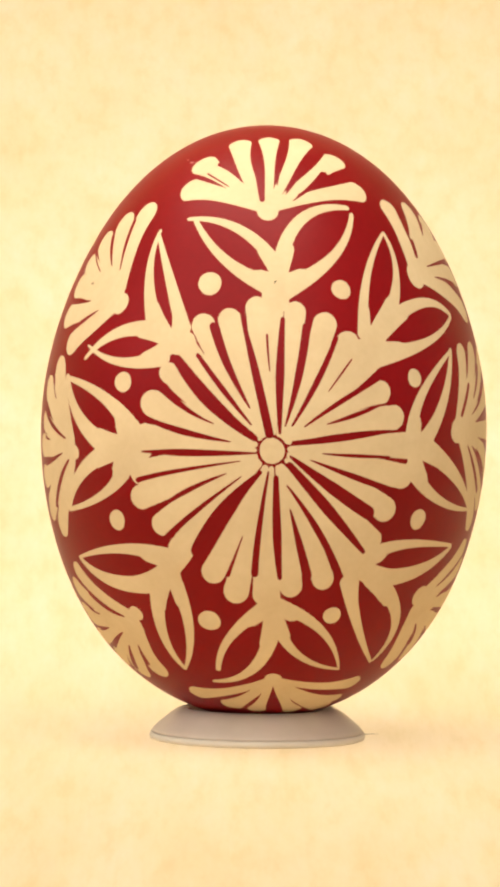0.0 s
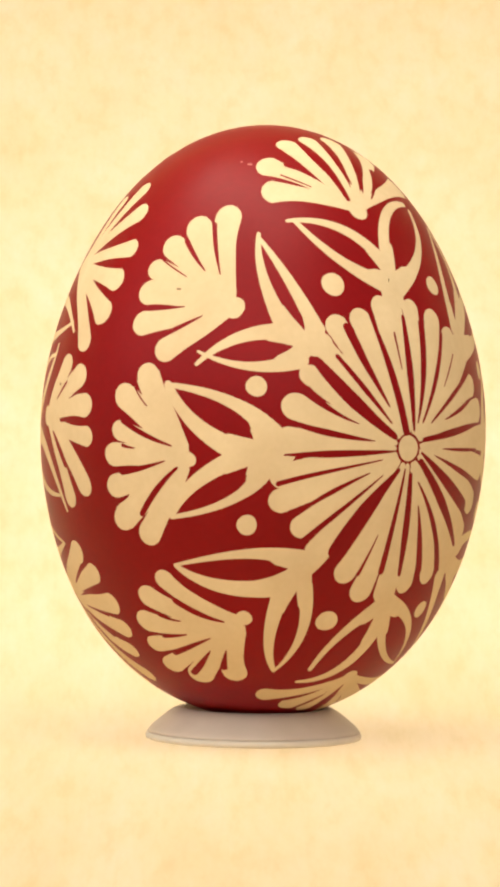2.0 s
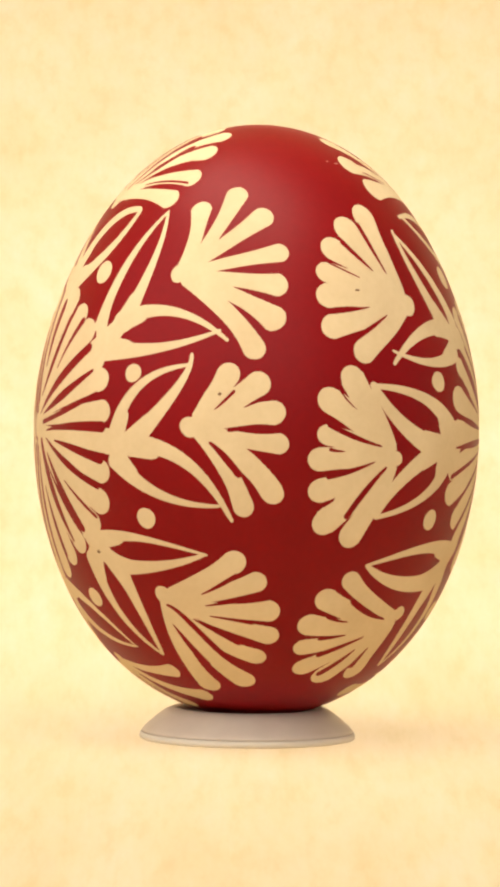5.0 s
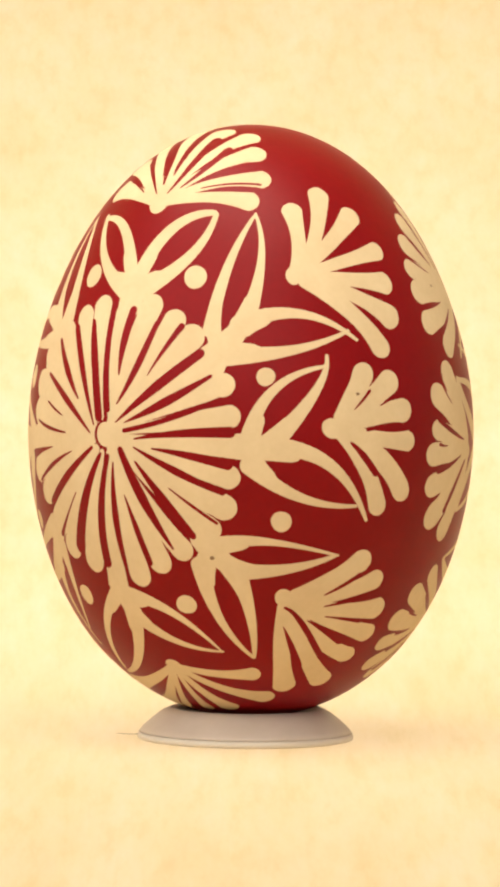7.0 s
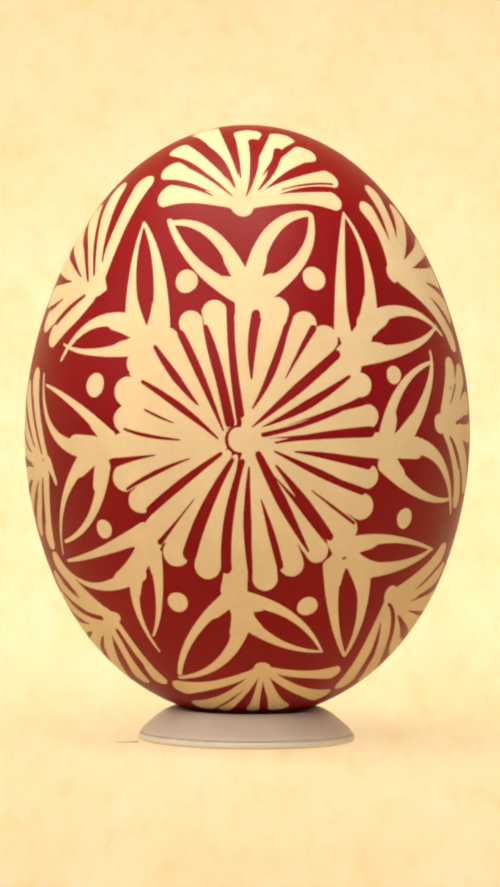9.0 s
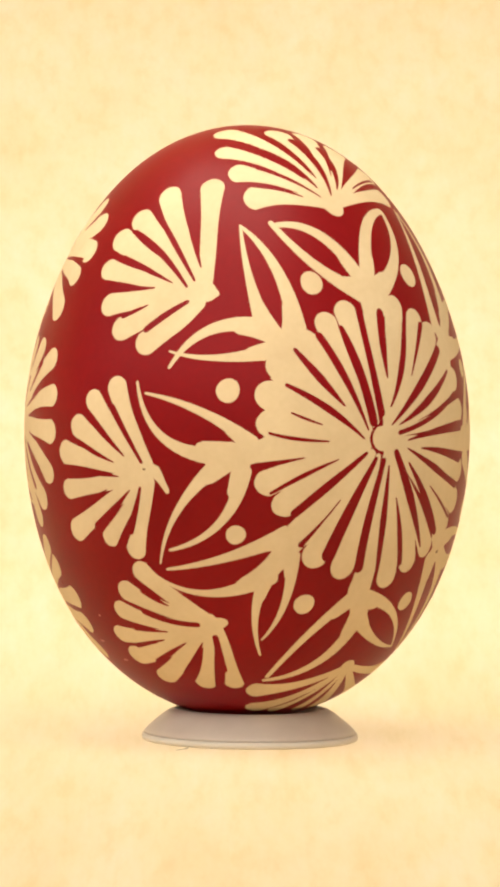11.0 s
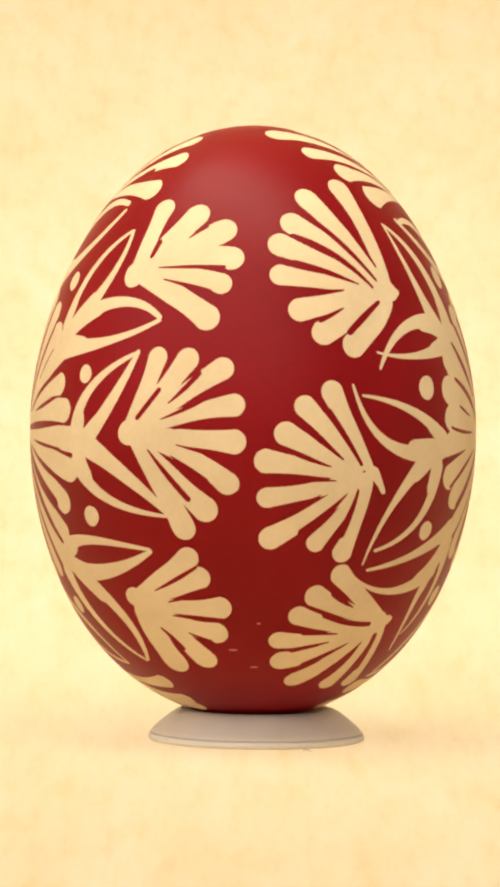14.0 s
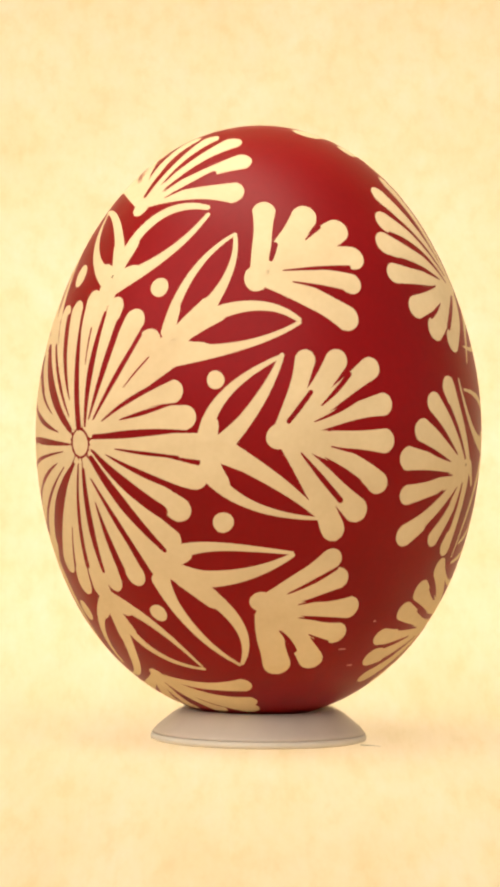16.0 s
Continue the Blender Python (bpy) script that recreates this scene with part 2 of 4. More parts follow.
FLOWERS[-1][3].extend((
    (-2.8, -1.35, -8.41, -3.37, -14.38, -6.13, 0.33, 1.41, 2.78),
    (-1.7, -0.65, -8.49, -1.55, -14.59, -3.57, 0.33, 1.59, 2.81),
    (-1.72, 0.02, -8.56, 0.5, -14.39, 0.91, 0.33, 1.49, 2.97),
    (-2.3, 0.78, -9.13, 3.16, -13.75, 4.71, 0.33, 1.91, 2.98),
    (-1.73, 0.52, -7.75, 4.87, -11.4, 8.29, 0.33, 1.27, 2.27),
    (-1.47, 1.36, -6.05, 6.77, -9.6, 10.99, 0.33, 1.2, 2.34),
    (-1.49, 2.03, -4.93, 7.8, -7.58, 13.33, 0.33, 1.25, 2.67),
    (-0.93, 1.76, -3.29, 8.66, -4.67, 13.89, 0.33, 1.3, 2.51),
))
FLOWERS.append((-173.6, -0.5, 2.49, []))
FLOWERS[-1][3].extend((
    (0.56, 1.68, 0.45, 7.51, 0.5, 13.02, 0.4, 1.23, 2.46),
    (0.88, 2.52, 2.31, 8.11, 3.81, 13.94, 0.35, 1.5, 2.64),
    (1.28, 2.53, 4.44, 7.61, 6.78, 12.62, 0.34, 1.25, 2.74),
    (1.58, 1.98, 5.64, 6.24, 9.19, 11.21, 0.34, 1.59, 3.09),
    (1.88, 1.42, 6.56, 4.58, 12.31, 8.22, 0.34, 1.7, 3.26),
    (2.45, 1.32, 7.44, 3.41, 13.61, 5.92, 0.34, 1.42, 2.7),
    (2.46, 0.54, 7.76, 1.37, 14.48, 2.36, 0.33, 1.13, 2.72),
    (2.86, -0.46, 8.32, -0.62, 15.79, -0.97, 0.45, 1.08, 3.21),
    (3.31, -0.79, 8.01, -2.37, 14.3, -4.5, 0.34, 1.3, 2.69),
    (3.19, -1.62, 8.22, -4.65, 13.5, -7.88, 0.34, 1.64, 2.89),
))
FLOWERS[-1][3].extend((
    (3.18, -2.18, 7.57, -6.43, 11.46, -10.12, 0.34, 1.46, 2.61),
    (2.07, -1.36, 4.78, -7.19, 8.19, -12.07, 0.34, 1.35, 2.46),
    (1.59, -3.03, 3.6, -8.27, 5.2, -13.42, 0.34, 1.52, 2.56),
    (1.13, -3.03, 1.93, -8.27, 2.3, -14.69, 0.34, 1.42, 2.58),
    (0.57, -2.49, 0.02, -8.02, -0.82, -15.77, 0.34, 1.21, 2.76),
    (-0.56, -2.07, -1.89, -6.47, -3.45, -13.59, 0.36, 1.48, 2.67),
    (-1.45, -1.77, -3.99, -6.74, -6.94, -12.47, 0.35, 1.5, 2.85),
    (-1.92, -1.87, -6.24, -6.49, -8.87, -10.37, 0.35, 1.6, 3.29),
    (-2.8, -1.36, -7.76, -4.39, -10.96, -7.44, 0.34, 1.65, 2.85),
    (-2.8, -1.02, -8.66, -2.82, -13.22, -4.91, 0.34, 1.54, 3.02),
))
FLOWERS[-1][3].extend((
    (-2.51, -0.47, -8.7, -0.88, -13.73, -0.97, 0.33, 1.94, 3.04),
    (-2.63, -0.08, -9.26, 1.23, -13.27, 2.4, 0.33, 2.29, 3.26),
    (-2.8, 0.48, -8.65, 3.28, -13.21, 5.41, 0.34, 2.28, 3.27),
    (-3.08, 1.05, -7.73, 5.07, -11.49, 8.67, 0.34, 2.51, 2.9),
    (-2.21, 1.31, -5.92, 6.99, -8.12, 11.14, 0.34, 2.3, 2.65),
    (-1.55, 1.85, -4.03, 7.76, -5.13, 12.69, 0.35, 1.34, 2.67),
    (-0.72, 1.83, -1.95, 7.7, -2.8, 13.66, 0.36, 1.13, 2.73),
))
FANS = []
FANS.append((-0.2, 56.8, 2.26, (
    (-0.21, 0.08, -3.66, 1.89, -8.54, 4.75, 0.95, 1.71, 3.1),
    (-0.18, 0.15, -3.41, 3.46, -6.79, 8.12, 0.92, 1.67, 2.98),
    (-0.11, 0.22, -2.1, 4.72, -2.7, 10.18, 0.87, 1.52, 2.3),
    (0, 0.26, 0.07, 5, -0.1, 10.41, 0.79, 1.01, 2.2),
    (0.1, 0.23, 1.83, 5.18, 3.04, 10.78, 0.86, 1.32, 2.45),
    (0.17, 0.16, 3.76, 4.27, 6.59, 9.21, 0.79, 1.41, 2.56),
    (0.21, 0.08, 4.97, 2.68, 9.57, 5.65, 0.78, 1.61, 2.82),
)))
FANS.append((6.0, -61.5, 1.70, (
    (-0.22, -0.06, -3.92, -3.04, -7.54, -5.84, 0.75, 1.47, 2.58),
    (-0.18, -0.19, -1.99, -3.47, -3.83, -6.67, 0.77, 1.54, 2.8),
    (-0.08, -0.32, -0.54, -3.66, -1.03, -7.04, 0.57, 1.1, 2.03),
    (0.15, -0.31, 1.49, -3.96, 2.86, -7.61, 0.59, 1.15, 2.16),
    (0.22, -0.17, 3.18, -4.55, 6.12, -8.75, 0.69, 1.45, 2.58),
    (0.23, -0.1, 3.8, -3.79, 7.31, -7.29, 0.66, 1.38, 2.37),
    (0.23, -0.01, 4.84, -2.24, 9.31, -4.3, 0.69, 1.38, 2.37),
)))
FANS.append((-47.1, 32.7, 2.20, (
    (-0.33, 0.33, -1.45, 5.34, -1.17, 10.18, 1.37, 2.61, 2.51),
    (-0.52, 0.22, -2.85, 5.15, -4.54, 9.26, 1.23, 2.62, 2.54),
    (-0.66, 0.11, -4.50, 4.50, -7.39, 7.41, 1.24, 2.62, 2.45),
    (-0.66, 0.11, -5.35, 2.91, -9.14, 5.16, 1.23, 2.37, 2.16),
    (-0.55, -0.01, -5.60, 1.44, -10.26, 2.69, 1.21, 2.53, 2.68),
    (-0.56, -0.08, -5.95, -0.78, -10.99, -0.68, 1.16, 2.40, 2.75),
    (-0.33, -0.13, -4.47, -2.59, -8.16, -4.60, 1.26, 2.66, 2.71),
)))
FANS.append((-57.2, -5.9, 1.60, (
    (-0.18, 0.45, -3.22, 4.99, -5.44, 9.26, 1.29, 3.17, 2.63),
    (-0.36, 0.34, -5.07, 4.32, -8.69, 6.47, 1.28, 3.04, 2.76),
    (-0.36, 0.16, -4.84, 1.69, -8.88, 2.62, 1.15, 2.33, 2.17),
    (-0.24, 0.00, -5.06, 0.16, -9.74, -0.26, 1.28, 2.61, 2.51),
    (-0.24, -0.06, -4.69, -1.96, -9.36, -3.62, 1.16, 2.59, 2.48),
    (-0.24, -0.15, -4.59, -3.86, -8.17, -7.25, 1.16, 3.11, 2.54),
    (-0.12, -0.28, -2.12, -3.75, -4.92, -8.55, 1.03, 2.45, 2.52),
)))
FANS.append((-42.9, -45.0, 1.70, (
    (-0.45, -0.11, -5.42, 1.33, -9.37, 3.33, 0.78, 2.02, 2.23),
    (-0.53, -0.27, -6.41, -0.36, -11.29, 0.29, 0.85, 2.44, 2.60),
    (-0.51, -0.34, -6.15, -2.12, -11.29, -3.41, 0.89, 2.40, 2.59),
    (-0.50, -0.37, -5.23, -3.19, -9.80, -6.22, 0.92, 1.98, 1.98),
    (-0.49, -0.42, -4.79, -4.52, -7.75, -8.63, 1.09, 2.18, 2.21),
    (-0.37, -0.42, -2.84, -4.42, -4.82, -9.07, 1.09, 2.72, 2.56),
    (-0.37, -0.42, -1.27, -3.91, -0.81, -7.98, 1.90, 2.65, 2.47),
)))
FANS.append((53.1, 40.7, 2.55, (
    (0.20, 0.26, 0.49, 4.19, 0.53, 7.87, 1.78, 2.01, 2.28),
    (0.37, 0.26, 2.86, 3.81, 4.69, 7.90, 1.40, 2.60, 2.38),
    (0.42, 0.17, 4.90, 3.57, 8.22, 7.15, 1.43, 2.90, 2.45),
    (0.46, 0.13, 5.81, 2.82, 10.65, 4.12, 1.05, 2.37, 2.48),
    (0.51, 0.04, 5.98, 0.90, 10.71, 1.12, 1.06, 1.95, 2.29),
    (0.56, -0.10, 5.88, -1.44, 10.81, -3.18, 1.20, 2.62, 2.92),
)))
FANS.append((59.4, 1.5, 2.50, (
    (0.18, 0.27, 1.73, 4.01, 2.89, 8.56, 1.79, 2.05, 2.15),
    (0.63, 0.32, 3.66, 4.14, 6.46, 8.53, 1.29, 2.28, 2.42),
    (0.74, 0.23, 6.42, 4.55, 10.42, 7.54, 1.29, 2.17, 2.47),
    (0.81, 0.12, 7.08, 2.31, 12.12, 3.41, 1.15, 1.94, 2.56),
    (0.81, -0.06, 7.09, -0.29, 12.39, -0.58, 1.28, 2.07, 2.78),
    (0.81, -0.22, 6.92, -2.27, 11.23, -5.61, 1.15, 2.13, 2.47),
    (0.68, -0.28, 4.88, -4.36, 8.94, -8.21, 1.15, 2.46, 2.73),
    (0.45, -0.28, 3.68, -5.01, 6.07, -10.28, 1.28, 2.46, 2.50),
)))
FANS.append((55.9, -39.9, 2.30, (
    (0.28, 0.10, 4.14, 2.08, 8.28, 4.47, 1.40, 2.42, 2.43),
    (0.35, -0.00, 4.87, 0.91, 8.98, 1.83, 1.14, 2.21, 2.58),
    (0.40, -0.15, 5.49, -1.36, 9.88, -2.37, 1.28, 1.87, 2.71),
    (0.40, -0.30, 4.32, -3.13, 8.33, -5.10, 1.10, 2.18, 2.52),
    (0.29, -0.40, 3.32, -4.09, 5.16, -8.41, 1.33, 2.50, 2.36),
    (0.18, -0.40, 0.95, -4.20, 1.87, -8.62, 1.77, 2.88, 2.64),
)))
FANS.append((-121.2, 40.1, 0.90, (
    (0.33, 0.24, 0.96, 3.38, 0.50, 7.53, 1.55, 1.57, 2.22),
    (0.51, 0.16, 2.74, 4.40, 3.49, 9.59, 0.77, 1.54, 2.19),
    (0.56, 0.09, 4.40, 4.07, 7.01, 8.00, 0.78, 1.74, 2.27),
    (0.56, 0.02, 5.89, 2.24, 10.03, 4.75, 0.80, 1.52, 2.07),
    (0.56, -0.03, 6.10, 0.24, 11.24, 1.21, 0.93, 1.75, 2.68),
    (0.74, -0.25, 7.62, -1.68, 12.05, -3.06, 1.07, 2.00, 3.34),
    (0.56, -0.26, 6.80, -3.74, 10.48, -7.30, 1.30, 2.28, 2.66),
    (0.94, 0.15, 0.27, 0.07, -0.68, 0.01, 1.97, 2.20, 2.20),
)))
FANS.append((-112.7, 2.0, 2.10, (
    (0.45, 0.21, 2.61, 3.31, 4.07, 6.39, 1.45, 2.54, 2.45),
    (0.57, 0.12, 4.51, 2.87, 7.60, 5.27, 1.17, 2.53, 2.68),
    (0.68, 0.01, 5.47, 1.35, 9.52, 1.63, 1.16, 2.48, 2.62),
    (0.68, -0.10, 5.59, -1.18, 9.92, -1.43, 1.15, 1.85, 2.28),
    (0.68, -0.28, 5.84, -3.45, 8.70, -7.44, 1.30, 2.55, 2.30),
    (0.45, -0.28, 3.74, -3.96, 5.54, -8.73, 1.05, 2.04, 2.12),
)))
FANS.append((-123.5, -40.2, 1.90, (
    (0.29, -0.14, 5.20, 1.43, 9.33, 3.42, 1.47, 2.63, 2.59),
    (0.51, -0.29, 6.41, -0.14, 10.92, 0.25, 1.09, 1.96, 2.38),
    (0.51, -0.39, 6.31, -2.23, 11.09, -3.70, 1.09, 1.92, 2.63),
    (0.51, -0.49, 5.79, -3.66, 9.83, -6.68, 0.94, 1.85, 2.21),
    (0.40, -0.54, 4.14, -5.23, 7.80, -8.62, 0.76, 1.92, 1.85),
    (0.25, -0.58, 2.51, -6.13, 5.28, -11.59, 0.74, 1.86, 2.26),
    (-0.02, -0.38, 0.39, -5.98, 1.55, -11.77, 1.09, 1.85, 2.24),
)))
FANS.append((-173.8, 57.2, 2.26, (
    (-0.24, 0.04, -4.41, 1.8, -8.49, 3.47, 0.93, 1.8, 3.1),
    (-0.23, 0.14, -4.06, 3.76, -7.81, 7.24, 0.84, 1.55, 2.7),
    (-0.17, 0.22, -3.55, 5.61, -6.82, 10.79, 0.75, 1.32, 2.12),
    (-0.06, 0.26, -2.16, 7.45, -4.16, 14.33, 0.87, 1.57, 2.8),
    (0.05, 0.24, 0.1, 6.2, 0.19, 11.93, 0.83, 1.52, 2.94),
    (0.12, 0.19, 1.89, 6.09, 3.64, 11.71, 0.74, 1.35, 2.68),
    (0.17, 0.14, 3.22, 4.98, 6.19, 9.58, 0.85, 1.53, 2.75),
    (0.21, 0.07, 4.71, 3.48, 9.06, 6.69, 0.8, 1.42, 2.46),
    (0.23, 0.01, 5.14, 1.83, 9.88, 3.52, 0.82, 1.48, 2.5),
)))
FANS.append((-165.7, -58.8, 1.70, (
    (-0.23, -0.08, -4.23, -3.3, -8.13, -6.35, 0.71, 1.45, 2.8),
    (-0.2, -0.23, -2.82, -4.93, -5.42, -9.49, 0.61, 1.2, 2.67),
    (-0.13, -0.31, -1.58, -4.65, -3.04, -8.95, 0.39, 0.72, 1.26),
    (0.01, -0.32, -0.11, -4.41, -0.21, -8.48, 0.41, 0.77, 1.37),
    (0.12, -0.24, 1.31, -4.43, 2.51, -8.52, 0.61, 1.2, 2.44),
    (0.2, -0.11, 3.68, -4.09, 7.08, -7.87, 0.68, 1.33, 2.58),
    (0.22, -0.02, 4.25, -1.68, 8.17, -3.24, 0.68, 1.26, 2.22),
)))
FANS.append((137.4, 36.9, 2.20, (
    (-0.01, 0.23, -0.28, 5.54, -0.74, 11.59, 1.29, 1.82, 2.37),
    (-0.19, 0.14, -2.92, 5.50, -4.94, 11.25, 0.78, 2.07, 2.25),
    (-0.24, 0.05, -4.49, 4.76, -8.00, 9.30, 0.79, 2.16, 2.32),
    (-0.25, -0.04, -5.63, 3.29, -10.25, 7.83, 0.79, 2.01, 2.49),
    (-0.25, -0.09, -6.91, 2.04, -11.80, 4.81, 0.93, 1.81, 2.31),
    (-0.25, -0.14, -6.14, -0.24, -11.84, 0.32, 1.18, 2.29, 2.60),
    (-0.21, -0.20, -5.27, -1.92, -10.36, -3.07, 1.17, 2.60, 2.75),
    (-0.10, -0.28, -3.24, -3.09, -7.31, -5.42, 1.54, 2.64, 2.80),
    (0.28, -0.12, 0.84, -0.11, 1.35, -0.04, 1.83, 1.26, 0.85),
)))
FANS.append((124.5, -8.3, 1.60, (
    (0.01, 0.05, -2.19, 3.72, -4.61, 9.22, 1.29, 2.10, 2.48),
    (-0.24, -0.02, -3.99, 3.56, -7.88, 7.53, 0.91, 1.99, 2.41),
    (-0.35, -0.07, -5.51, 2.19, -10.17, 4.52, 0.91, 2.13, 2.67),
    (-0.46, -0.12, -6.32, 0.61, -12.19, 1.16, 1.16, 1.96, 2.75),
    (-0.46, -0.25, -5.94, -1.63, -11.59, -2.90, 1.15, 1.84, 2.18),
    (-0.46, -0.34, -5.34, -3.73, -10.59, -7.38, 1.14, 2.07, 2.44),
    (-0.35, -0.29, -2.87, -3.86, -5.76, -7.53, 0.89, 1.40, 2.07),
    (-0.20, -0.40, -1.20, -4.35, -2.61, -8.66, 1.40, 1.67, 2.28),
    (0.02, 0.40, 0.90, -0.71, 1.71, -2.17, 1.46, 1.01, 0.44),
)))
FANS.append((137.5, -45.2, 1.50, (
    (0.17, 0.13, -3.72, 2.39, -7.97, 5.06, 0.95, 2.03, 2.49),
    (0.06, 0.10, -4.41, 0.73, -9.96, 1.79, 0.85, 1.87, 2.61),
    (0.08, -0.36, -4.79, -1.00, -10.55, -1.01, 0.87, 1.76, 2.28),
    (-0.13, -0.47, -5.16, -2.59, -10.78, -4.75, 1.02, 1.80, 2.10),
    (-0.12, -0.52, -4.35, -3.89, -9.10, -7.09, 1.02, 2.15, 2.44),
    (-0.12, -0.52, -3.00, -4.80, -5.96, -9.11, 0.99, 2.21, 2.03),
    (-0.13, -0.44, -0.61, -4.57, -1.71, -9.01, 1.00, 1.25, 2.11),
    (0.44, -0.28, 1.26, -4.27, 1.22, -8.91, 1.36, 1.27, 1.95),
    (-0.27, -0.38, 0.74, -0.41, 1.86, -0.16, 1.18, 1.59, 0.94),
)))
BUDS = []
BUDS.append((2.5, 40.8, (
    (0.01, -3.38, 0.01, -1.74, 0.17, 0.69, 4.18, 3.46, 3.35),
    (-0.28, -0.76, -4.50, 1.71, -7.38, 7.02, 2.69, 1.19, 0.72),
    (0.01, 1.15, -3.10, 4.85, -8.04, 7.26, 1.85, 1.09, 0.55),
    (0.72, 1.17, 2.19, 5.79, 6.78, 8.34, 1.91, 1.27, 0.81),
    (1.13, -0.89, 5.44, 2.48, 7.20, 7.79, 2.76, 1.17, 0.66),
)))
BUDS.append((30.7, 25.6, (
    (-4.93, -4.3, -2.07, -1.97, 0.86, 0.44, 2.68, 2.99, 3.45),
    (-0.83, 0.86, 0.38, 5.83, 3.52, 10.3, 1.64, 0.91, 0.49),
    (2.05, 2.26, 4.04, 6.27, 3.7, 10.43, 2.63, 0.9, 0.55),
    (2.29, 1.7, 7.19, 4.11, 11.75, 3.71, 2.19, 1.15, 0.81),
    (1.13, -1.42, 6.98, 0.04, 11.82, 3.54, 2.79, 0.99, 0.66),
)))
BUDS.append((44.3, -1.9, (
    (-4, 0.11, -1.9, 0.06, 0.24, -0.18, 3.14, 3.01, 3.12),
    (-1.02, 1.15, 0.21, 5.02, 5.63, 9.13, 2.12, 1.2, 0.62),
    (1.21, 1.35, 3.91, 4.89, 5.96, 9.4, 2.11, 1.33, 0.75),
    (0.82, -0.31, 5.92, -3.31, 9.98, -7.01, 2.95, 1.58, 0.86),
    (-0.64, -2.21, 2.64, -5.16, 9.98, -7.01, 2.42, 1.12, 0.47),
)))
BUDS.append((29.2, -32.1, (
    (-3.91, 4.02, -1.94, 1.76, 0.22, -0.42, 2.34, 2.97, 3.61),
    (0.48, 0.87, 4.83, 2.1, 12.63, -0.18, 2.26, 1.14, 0.58),
    (1.84, -0.98, 7.01, -1.25, 12.68, -0.4, 2.58, 1.65, 0.75),
    (-0.99, -1.76, 1.08, -6.02, 4.44, -10.79, 2.24, 1.03, 0.48),
    (2.81, -2.27, 5.71, -6.2, 4.72, -10.66, 2.29, 1.25, 0.54),
)))
BUDS.append((2.7, -41.8, (
    (-0.23, 5.86, -0.03, 2.17, 0.15, -1.07, 2.5, 2.63, 2.8),
    (-0.86, -0.66, -3.52, -3.59, -4.32, -8.04, 2.17, 1, 0.74),
    (0.31, -2.22, -1.05, -7.13, -4.57, -9.87, 2.06, 1.3, 0.57),
    (0.78, 0, 4.91, -2.7, 6.89, -8.36, 2.18, 1.01, 0.32),
    (1.12, -1.91, 2.74, -5.4, 6.9, -8.71, 1.67, 0.86, 0.45),
)))
BUDS.append((-27.3, -33.0, (
    (3.56, 3.27, 1.66, 1.53, -0.37, -0.32, 2.29, 2.92, 3.46),
    (-0.47, 1.14, -5.52, 1.3, -12.14, -1.83, 2.38, 1.12, 0.48),
    (-1.87, -1.64, -7.38, -2.54, -12.14, -1.83, 2.51, 1.63, 0.75),
    (-1.43, -2.77, -1.98, -7.11, -0.93, -11.01, 2.3, 1.21, 0.67),
    (0.7, -2.02, 1.04, -6.21, -0.81, -10.84, 1.95, 1.09, 0.41),
)))
BUDS.append((-38.9, -2.8, (
    (3.21, 0.01, 1.40, -0.08, -0.74, -0.22, 4.66, 4.08, 3.77),
    (0.64, 1.72, -2.39, 4.38, -9.21, 6.08, 3.08, 1.41, 0.84),
    (-1.89, -0.01, -6.21, 2.09, -9.55, 6.36, 3.03, 1.76, 1.28),
    (-2.11, -1.04, -6.11, -3.36, -8.65, -7.03, 2.50, 1.63, 1.37),
    (-0.02, -2.12, -2.04, -4.66, -8.55, -7.13, 2.77, 1.12, 0.74),
)))
BUDS.append((-28.0, 24.6, (
    (2.83, -0.36, 1.26, -0.09, -0.46, 0.09, 3.35, 3.45, 3.47),
    (-1.59, 1.64, -3.32, 6.13, -3.35, 10.56, 2.54, 1.1, 0.57),
    (1.39, 1.5, -0.74, 5.57, -3.47, 10.34, 2.09, 1.17, 0.49),
    (-1.75, 0.79, -5.98, 0.72, -10.59, -1.5, 2.32, 1.37, 0.62),
    (-0.68, -1.73, -5.11, -2.33, -10.24, -0.22, 2.34, 1.03, 0.42),
)))
BUDS.append((-172.0, 38.5, (
    (0.41, -3.53, 0.26, -1.49, 0.02, 1.23, 4.42, 3.67, 3.54),
    (-0.74, -0.80, -4.67, 2.09, -7.23, 7.63, 2.56, 1.22, 0.81),
    (-0.82, 1.00, -3.32, 5.25, -6.99, 7.17, 1.94, 1.12, 0.78),
    (0.75, 1.02, 2.34, 5.47, 5.72, 7.84, 2.12, 1.41, 0.90),
    (1.33, -0.74, 5.10, 2.76, 5.83, 7.81, 2.83, 1.35, 0.73),
)))
BUDS.append((-140.3, 23.8, (
    (-3.35, -2.43, -1.55, -1.38, 0.41, -0, 2.94, 3.13, 3.45),
    (-1.59, 1.45, -0.39, 6.96, 1.85, 12.46, 1.9, 1.08, 0.37),
    (1.62, 1.98, 2.78, 7.57, 1.88, 12.35, 2.57, 0.89, 0.42),
    (1.6, 1.7, 6.69, 3.36, 13, 1.89, 2.42, 1.08, 0.55),
    (0.8, -1.14, 6.45, -0.41, 11.95, 2.63, 2.82, 1.13, 0.52),
)))
